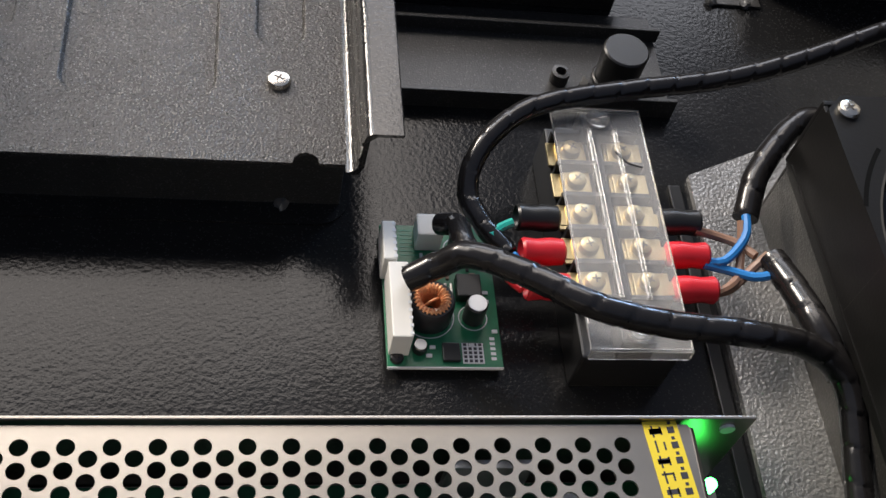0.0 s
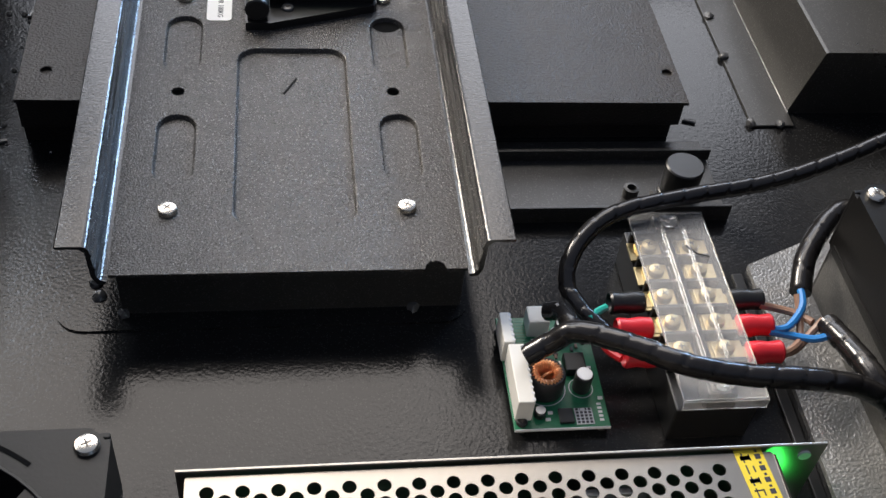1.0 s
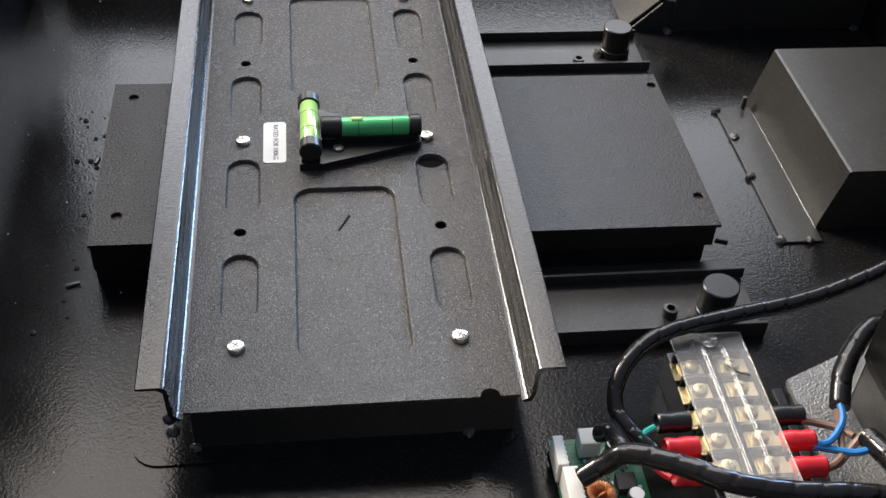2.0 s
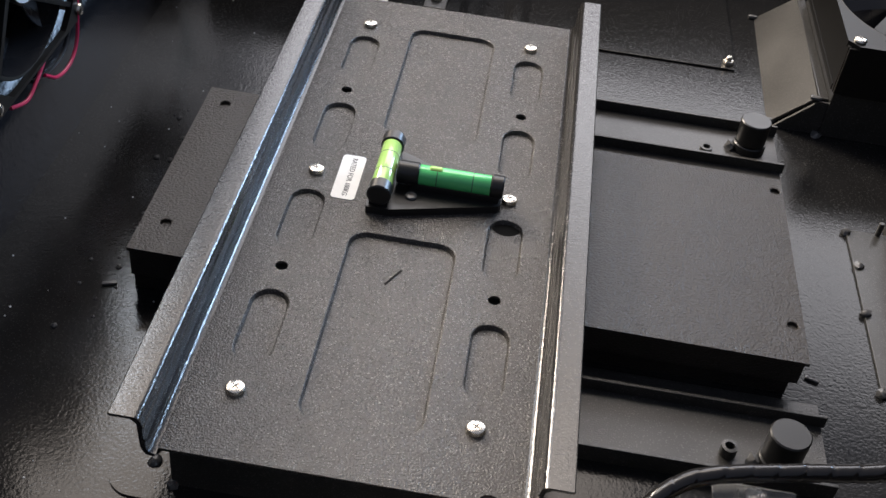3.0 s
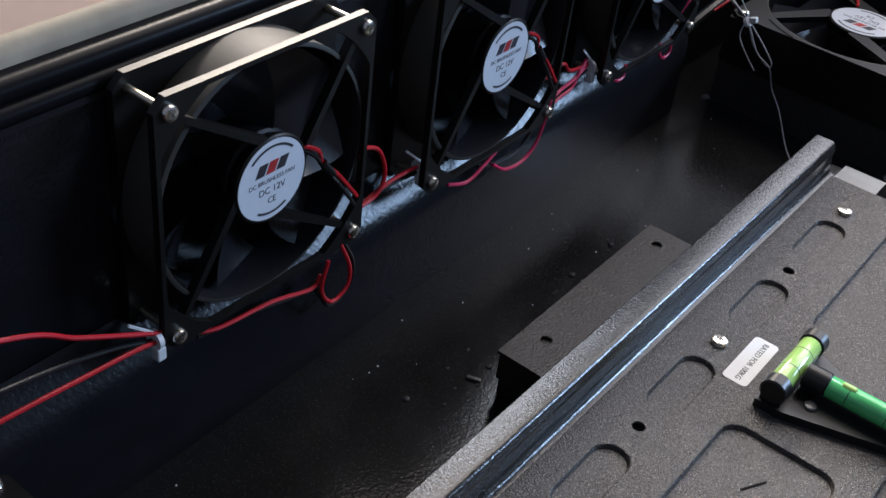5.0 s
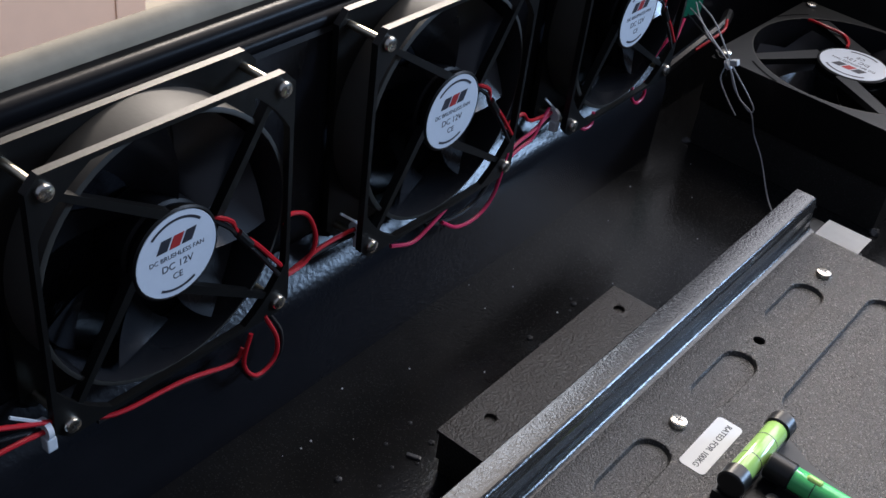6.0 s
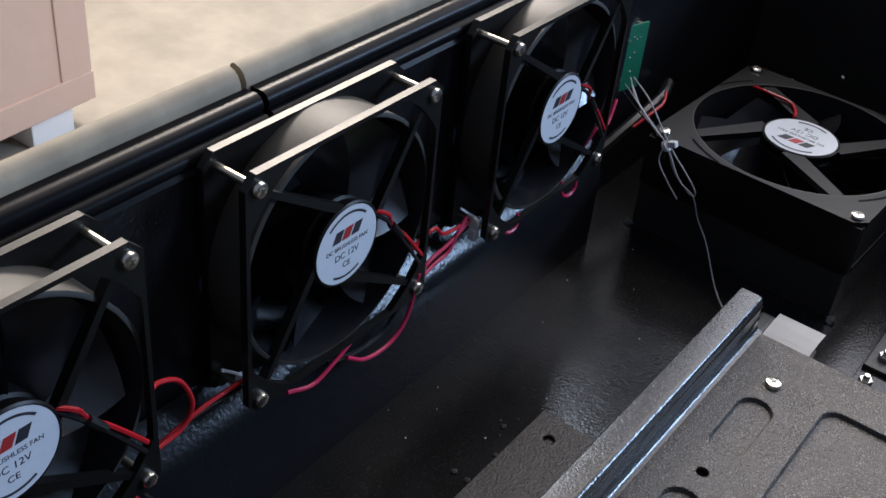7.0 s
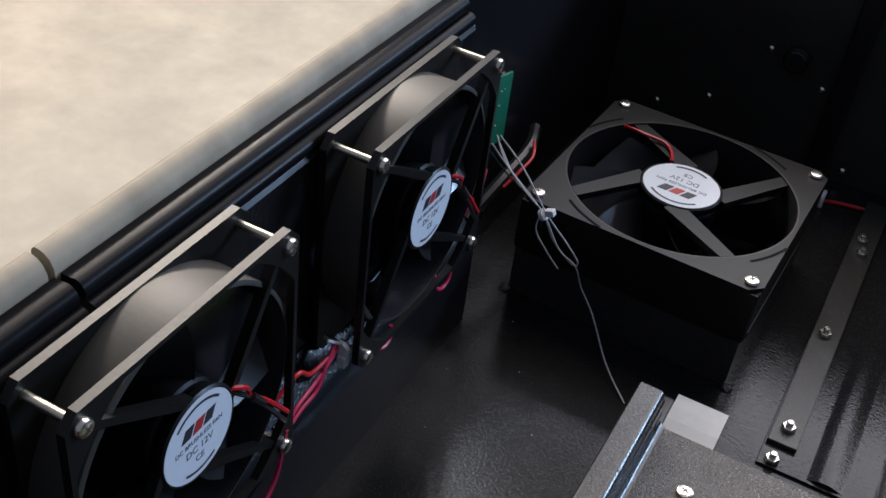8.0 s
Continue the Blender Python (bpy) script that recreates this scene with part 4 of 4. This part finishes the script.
cable([(0.1420, -0.0660, 0.0170), (0.1340, -0.0550, 0.0180), (0.1280, -0.0400, 0.0200), (0.1320, -0.0260, 0.0270), (0.1450, -0.0130, 0.0330), (0.1630, -0.0050, 0.0360), (0.2000, 0.0040, 0.0360),
       (0.2380, 0.0120, 0.0360), (0.2740, 0.0220, 0.0400), (0.3130, 0.0360, 0.0460), (0.3720, 0.0630, 0.0480)], 0.0042, WRAP + " looping past the terminal block")
cable([(0.1020, -0.0800, 0.0200), (0.1130, -0.0780, 0.0270), (0.1230, -0.0790, 0.0350), (0.1430, -0.0910, 0.0400), (0.1620, -0.1040, 0.0430), (0.1860, -0.1100, 0.0420), (0.2180, -0.1140, 0.0420),
       (0.2420, -0.1160, 0.0360), (0.2560, -0.1280, 0.0280), (0.2550, -0.1600, 0.0180), (0.2510, -0.2000, 0.0120)], 0.0050, WRAP + " crossing over the terminal block cover")
cable([(0.1160, -0.0550, 0.0200), (0.1210, -0.0600, 0.0260), (0.1220, -0.0720, 0.0310), (0.1260, -0.0790, 0.0330)], 0.0043, WRAP + " end above the circuit board")
cable([(0.3430, -0.0120, 0.0180), (0.2990, -0.0100, 0.0260), (0.2770, -0.0050, 0.0330), (0.2630, -0.0120, 0.0340), (0.2460, -0.0310, 0.0290), (0.2380, -0.0500, 0.0230)], 0.0052, WRAP + " beside the fan")
cable([(0.2440, -0.0700, 0.0240), (0.2470, -0.0860, 0.0280), (0.2500, -0.1040, 0.0310), (0.2550, -0.1230, 0.0280)], 0.0055, WRAP + " joining the cable bundle by the fan")
WIRES = "insulated single wires at the terminal block"
for pts, mat, lab in (
        ([(0.2170, -0.0700, 0.0210), (0.2250, -0.0700, 0.0220), (0.2330, -0.0630, 0.0230), (0.2360, -0.0580, 0.0250), (0.2370, -0.0510, 0.0260)], blue_wire, "bright blue insulated wire from a red lug"),
        ([(0.2170, -0.0710, 0.0210), (0.2270, -0.0730, 0.0200), (0.2360, -0.0770, 0.0220), (0.2430, -0.0780, 0.0260)], blue_wire, "bright blue insulated wire from a red lug"),
        ([(0.2170, -0.0850, 0.0210), (0.2250, -0.0810, 0.0210), (0.2310, -0.0740, 0.0190), (0.2340, -0.0620, 0.0220), (0.2350, -0.0530, 0.0250)], brown_wire, "brown insulated wire from a red lug"),
        ([(0.2170, -0.0840, 0.0200), (0.2270, -0.0800, 0.0180), (0.2370, -0.0720, 0.0210), (0.2420, -0.0690, 0.0260)], brown_wire, "brown insulated wire from a red lug"),
        ([(0.2170, -0.0550, 0.0210), (0.2260, -0.0570, 0.0200), (0.2330, -0.0610, 0.0210), (0.2380, -0.0680, 0.0230)], brown_wire, "brown insulated wire from a black lug"),
        ([(0.1440, -0.0540, 0.0210), (0.1390, -0.0560, 0.0200), (0.1350, -0.0600, 0.0200)], teal_wire, "short teal insulated wire at a black lug"),
        ([(0.1440, -0.0690, 0.0210), (0.1410, -0.0710, 0.0200), (0.1390, -0.0680, 0.0190)], blue_wire, "short blue insulated wire at a red lug"),
        ([(0.1440, -0.0840, 0.0210), (0.1400, -0.0790, 0.0200), (0.1370, -0.0710, 0.0190)], red_wire, "short red insulated wire at a red lug")):
    cable(pts, 0.0018, lab, False, mat, "wire", "wire", WIRES)

# wires along the side fans
FW = "fan wires along the side wall"
for pts, mat, lab in (
        ([(-0.2100, 0.0560, 0.1220), (-0.2140, 0.0630, 0.1220), (-0.2140, 0.0740, 0.1160), (-0.2140, 0.0800, 0.1000), (-0.2140, 0.0740, 0.0900), (-0.2140, 0.0580, 0.0880)], red_wire, "red wire looping between two side fans"),
        ([(-0.2160, 0.0600, 0.0860), (-0.2150, 0.0840, 0.0920), (-0.2160, 0.1030, 0.0910), (-0.2180, 0.1120, 0.0880)], red_wire, "red wire running between two side fans"),
        ([(-0.2180, 0.0600, 0.0830), (-0.2170, 0.0840, 0.0880), (-0.2180, 0.1120, 0.0850)], black_wire, "black wire running between two side fans"),
        ([(-0.2090, 0.0440, 0.0780), (-0.2090, 0.0520, 0.0600), (-0.2090, 0.0510, 0.0480), (-0.2090, 0.0400, 0.0440), (-0.2090, 0.0320, 0.0560), (-0.2090, 0.0360, 0.0720)], red_wire, "red wire loop hanging under a side fan"),
        ([(-0.2110, 0.0470, 0.0780), (-0.2105, 0.0560, 0.0600), (-0.2105, 0.0540, 0.0450), (-0.2105, 0.0400, 0.0410), (-0.2105, 0.0300, 0.0560)], black_wire, "black wire loop hanging under a side fan"),
        ([(-0.2110, 0.0330, 0.0640), (-0.2110, 0.0270, 0.0585), (-0.2110, 0.0, 0.0660), (-0.2110, -0.0320, 0.0700), (-0.2130, -0.0450, 0.0740)], red_wire, "red wire sagging under a side fan"),
        ([(-0.2130, 0.0330, 0.0600), (-0.2130, 0.0200, 0.0580), (-0.2130, -0.0100, 0.0650), (-0.2140, -0.0420, 0.0690)], black_wire, "black wire sagging under a side fan"),
        ([(-0.2090, 0.2230, 0.0900), (-0.2090, 0.2160, 0.0660), (-0.2090, 0.2030, 0.0570), (-0.2090, 0.1850, 0.0585), (-0.2100, 0.1720, 0.0670)], pink_wire, "pink-red wire sagging under a side fan"),
        ([(-0.2110, 0.1750, 0.0740), (-0.2100, 0.1620, 0.0700), (-0.2100, 0.1480, 0.0660), (-0.2120, 0.1330, 0.0700)], pink_wire, "pink-red wire sagging under a side fan"),
        ([(-0.2120, 0.2150, 0.0740), (-0.2120, 0.2000, 0.0640), (-0.2120, 0.1800, 0.0640), (-0.2120, 0.1600, 0.0700)], black_wire, "black wire sagging under a side fan"),
        ([(-0.2140, 0.2280, 0.0820), (-0.2150, 0.2410, 0.0860), (-0.2160, 0.2560, 0.0870), (-0.2170, 0.2700, 0.0900), (-0.2190, 0.2790, 0.0900)], pink_wire, "pink-red wire running between two side fans"),
        ([(-0.2140, 0.2280, 0.0780), (-0.2150, 0.2430, 0.0810), (-0.2150, 0.2560, 0.0830), (-0.2160, 0.2640, 0.0900), (-0.2180, 0.2740, 0.0950)], pink_wire, "pink-red wire running between two side fans"),
        ([(-0.2180, 0.2280, 0.0980), (-0.2160, 0.2420, 0.1040), (-0.2160, 0.2520, 0.0960), (-0.2180, 0.2750, 0.0910)], red_wire, "red wire running between two side fans"),
        ([(-0.2190, 0.2280, 0.0800), (-0.2170, 0.2500, 0.0810), (-0.2190, 0.2780, 0.0860)], black_wire, "black wire running between two side fans"),
        ([(-0.2120, 0.3780, 0.0790), (-0.2110, 0.3790, 0.0690), (-0.2110, 0.3710, 0.0660), (-0.2110, 0.3630, 0.0720), (-0.2130, 0.3640, 0.0790)], pink_wire, "pink-red wire loop hanging under a side fan"),
        ([(-0.2120, 0.3170, 0.0790), (-0.2110, 0.3160, 0.0720), (-0.2110, 0.3080, 0.0710), (-0.2130, 0.2990, 0.0770)], pink_wire, "pink-red wire loop hanging under a side fan"),
        ([(-0.2110, -0.0640, 0.0870), (-0.2105, -0.0800, 0.0960), (-0.2105, -0.1030, 0.1090), (-0.2110, -0.1320, 0.1260), (-0.2150, -0.2200, 0.1500)], red_wire, "red wire running along the side wall"),
        ([(-0.2110, -0.0640, 0.0830), (-0.2105, -0.0780, 0.0860), (-0.2105, -0.1030, 0.0880), (-0.2110, -0.1380, 0.0900), (-0.2150, -0.2200, 0.0900)], red_wire, "red wire running along the side wall"),
        ([(-0.2130, -0.0640, 0.0820), (-0.2130, -0.0900, 0.0920), (-0.2140, -0.1300, 0.1000), (-0.2160, -0.2200, 0.1100)], black_wire, "black wire running along the side wall"),
        ([(-0.2200, 0.3970, 0.0840), (-0.2170, 0.4090, 0.0980), (-0.2200, 0.4250, 0.0900), (-0.2240, 0.4400, 0.1000)], pink_wire, "pink-red wire behind the last side fan"),
        ([(-0.2290, 0.4850, 0.0600), (-0.2250, 0.5000, 0.0660), (-0.2240, 0.5150, 0.0690), (-0.2300, 0.5300, 0.0700)], red_wire, "red wire in the back corner")):
    cable(pts, 0.0011, lab, False, mat, "wire", "wire", FW)
cable([(-0.2400, 0.4600, 0.0450), (-0.2340, 0.5000, 0.0590), (-0.2330, 0.5300, 0.0640), (-0.2400, 0.5550, 0.0640)], 0.0040, "dark sleeved wire bundle in the back corner", False, black_plastic, "wire_bundle", "wire bundle", FW)

for at, a in (((-0.2120, -0.0660, 0.0840), 0), ((-0.2170, 0.1120, 0.0880), 0), ((-0.2180, 0.2800, 0.0880), 0)):
    t = thing("cable_tie", at, "white plastic cable tie round the fan wires", "cable tie", "cable ties on the fan wires")
    part("band", lathe([(0.0042, -0.0012), (0.0046, -0.0012), (0.0046, 0.0012), (0.0042, 0.0012)], 18, m=pose(0, 0, 0, 90)), fill_white, t, smooth=True)
    part("lock", box(-0.0005, 0.0040, -0.0022, 0.0022, -0.0095, -0.0030, 0.0006), fill_white, t)
    part("tail", box(0.0005, 0.0015, -0.0185, -0.0010, -0.0006, 0.0006, 0.0002, m=pose(0, 0, 0.0040, -42)), fill_white, t)

# thin sensor wires tied in a bow, beside the big fan
THIN = "thin sensor wires in the back corner"
for pts, mat in (
        ([(-0.2397, 0.4821, 0.0894), (-0.2229, 0.4642, 0.0924), (-0.2035, 0.4550, 0.0845), (-0.1925, 0.4540, 0.0765), (-0.1925, 0.4530, 0.0635), (-0.1835, 0.4530, 0.0515), (-0.1745, 0.4530, 0.0425)], grey_wire),
        ([(-0.2387, 0.4861, 0.0934), (-0.2209, 0.4642, 0.0914), (-0.1915, 0.4540, 0.0765), (-0.1805, 0.4530, 0.0605), (-0.1665, 0.4530, 0.0495), (-0.1635, 0.4530, 0.0525), (-0.1725, 0.4530, 0.0625), (-0.1875, 0.4530, 0.0765), (-0.2099, 0.4602, 0.0964), (-0.2357, 0.4841, 0.0954)], grey_wire),
        ([(-0.2387, 0.4901, 0.0874), (-0.2129, 0.4622, 0.0844), (-0.1905, 0.4540, 0.0755), (-0.1765, 0.4530, 0.0565), (-0.1645, 0.4530, 0.0490), (-0.1593, 0.4575, 0.0323), (-0.1472, 0.4515, 0.0212), (-0.1290, 0.4370, 0.0030), (-0.1090, 0.4190, -0.0030)], grey_wire),
        ([(-0.2397, 0.4801, 0.0854), (-0.2189, 0.4622, 0.0864), (-0.1935, 0.4535, 0.0785), (-0.1895, 0.4530, 0.0665)], black_wire)):
    cable(pts, 0.00052, "thin dark wire tied in a bow by the big fan", False, mat, "thin_wire", "wire", THIN)
t = thing("cable_tie", (-0.1898, 0.4530, 0.0755), "white plastic cable tie round the thin wires", "cable tie", "cable ties on the fan wires")
part("band", lathe([(0.0032, -0.0012), (0.0036, -0.0012), (0.0036, 0.0012), (0.0032, 0.0012)], 18, m=pose(0, 0, 0, 0, 50)), fill_white, t, smooth=True)
part("lock", box(0.0020, 0.0075, -0.0022, 0.0022, -0.0005, 0.0035, 0.0007, m=pose(0, 0, 0, 0, -20)), fill_white, t)


def small_board():
    t = thing("sensor_board", (0, 0, 0), "small green circuit board standing upright by the corner wall", "circuit board")
    m = Matrix.Translation((-0.2450, 0.5110, 0.0785)) @ pose(0, 0, 0, 0, 0, 74)
    part("board", box(-0.0330, 0.0, -0.0008, 0.0008, -0.0030, 0.0455, 0.0002, m=m), pcb_green_2, t)
    rng = random.Random(7)
    for i in range(8):
        x, z = -0.006 - 0.0032 * i, 0.036 + rng.uniform(-0.002, 0.002)
        part("solder_joint", lathe([(0.0008, 0), (0.0003, 0.0006)], 8, m=m @ pose(x, -0.0008, z, 90)), nickel, t)
    for i in range(6):
        part("solder_joint", lathe([(0.0010, 0), (0.0003, 0.0007)], 8, m=m @ pose(rng.uniform(-0.020, -0.003), -0.0008, rng.uniform(0.001, 0.026), 90)), nickel, t)
    part("connector", box(-0.0310, -0.0150, 0.0009, 0.0080, 0.0300, 0.0450, 0.0006, m=m), white_plastic, t)
    part("post", cyl(0.0020, 0, 0.0060, 8, m=m @ pose(-0.0025, 0.0068, 0.0420, 90)), nickel, t)
    part("post", cyl(0.0020, 0, 0.0060, 8, m=m @ pose(-0.0025, 0.0068, 0.0010, 90)), nickel, t)


small_board()

# red wire and clip on the floor behind the big fan
cable([(-0.0680, 0.6900, 0.0), (-0.0560, 0.7040, -0.0020), (-0.0250, 0.7110, -0.0020), (0.0300, 0.7150, -0.0020)], 0.0014, "red wire on the floor by the back wall", False, red_wire, "wire", "wire", FW)
t = thing("wire_clip", (-0.0600, 0.7000, F), "small pale plastic wire clip on the floor", "clip")
part("hook", tube([(0, -0.004, 0), (0, -0.0045, 0.008), (0, 0, 0.0110), (0, 0.0045, 0.008)], 0.0016, 8, 0.002), fill_white, t, smooth=True)
cable([(-0.1960, 0.5950, 0.0640), (-0.1880, 0.5880, 0.0690), (-0.1740, 0.5840, 0.0705), (-0.1600, 0.5830, 0.0700), (-0.1520, 0.5750, 0.0695), (-0.1490, 0.5660, 0.0690)], 0.0012, "red lead across the big fan's face", False, red_wire, "wire", "wire", FW)

# screws and a lock on the back wall
for x, z in ((-0.1690, 0.0300), (-0.1340, 0.0830), (-0.0900, 0.0640), (-0.0560, 0.0060), (-0.2080, 0.0120)):
    t = thing("wall_screw", pose(x, Y1 - 0.0005, z, 90), "small bright screw on the back wall", "screw", "screws on the back wall")
    part("head", lathe([(0.0026, 0), (0.0026, 0.001), (0.0012, 0.0022)], 14), nickel, t, smooth=True)
t = thing("cam_lock", pose(-0.1130, Y1, 0.0840, 90), "black round cam lock with a bright rim", "lock")
part("barrel", lathe([(0.0090, 0), (0.0090, 0.012), (0.0075, 0.014)], 24), black_plastic, t, smooth=True)
part("rim", lathe([(0.0094, 0.010), (0.0096, 0.011), (0.0094, 0.012)], 24, caps=False), nickel, t, smooth=True)

# ---------- outside ----------


def carton():
    t = thing("cardboard_carton", pose(-1.6350, 1.0680, -0.75, 0, 0, 4), "large plain cardboard carton on the concrete floor", "carton")
    part("body", box(-0.70, 0.0, -0.62, 0.0, 0.06, 0.75, 0.004), cardboard, t)
    part("corner_post", box(-0.055, 0.004, -0.070, 0.004, 0.07, 0.75, 0.003), cardboard, t)
    part("tray_edge", box(-0.71, 0.006, -0.63, 0.006, 0.055, 0.115, 0.003), cardboard, t)
    for y in (-0.56, -0.10):
        part("skid", box(-0.70, 0.0, y - 0.05, y + 0.05, 0.0, 0.055, 0.003), paper, t)


carton()

# specks and scuffs on the floor by the side wall
rng = random.Random(11)
b = bmesh.new()
for i in range(34):
    x, y, r = rng.uniform(-0.218, -0.10), rng.uniform(-0.1, 0.5), rng.uniform(0.0002, 0.0006)
    lathe([(r, F), (r * 0.8, F + 0.0004)], 6, (x, y), bm=b)
tagged(part("floor_dust", b, fill_white), "scattered pale dust specks on the black floor", "dust", kind="stuff")
b = bmesh.new()
for i in range(26):
    x, y = -0.155 + rng.uniform(-0.012, 0.012), rng.uniform(0.05, 0.26)
    bmesh.ops.create_icosphere(b, subdivisions=1, radius=rng.uniform(0.0008, 0.0022), matrix=Matrix.Translation((x, y, F)))
tagged(part("weld_spatter", b, weld_metal, smooth=True), "black painted weld spatter along the flat box", "weld spatter", kind="stuff")
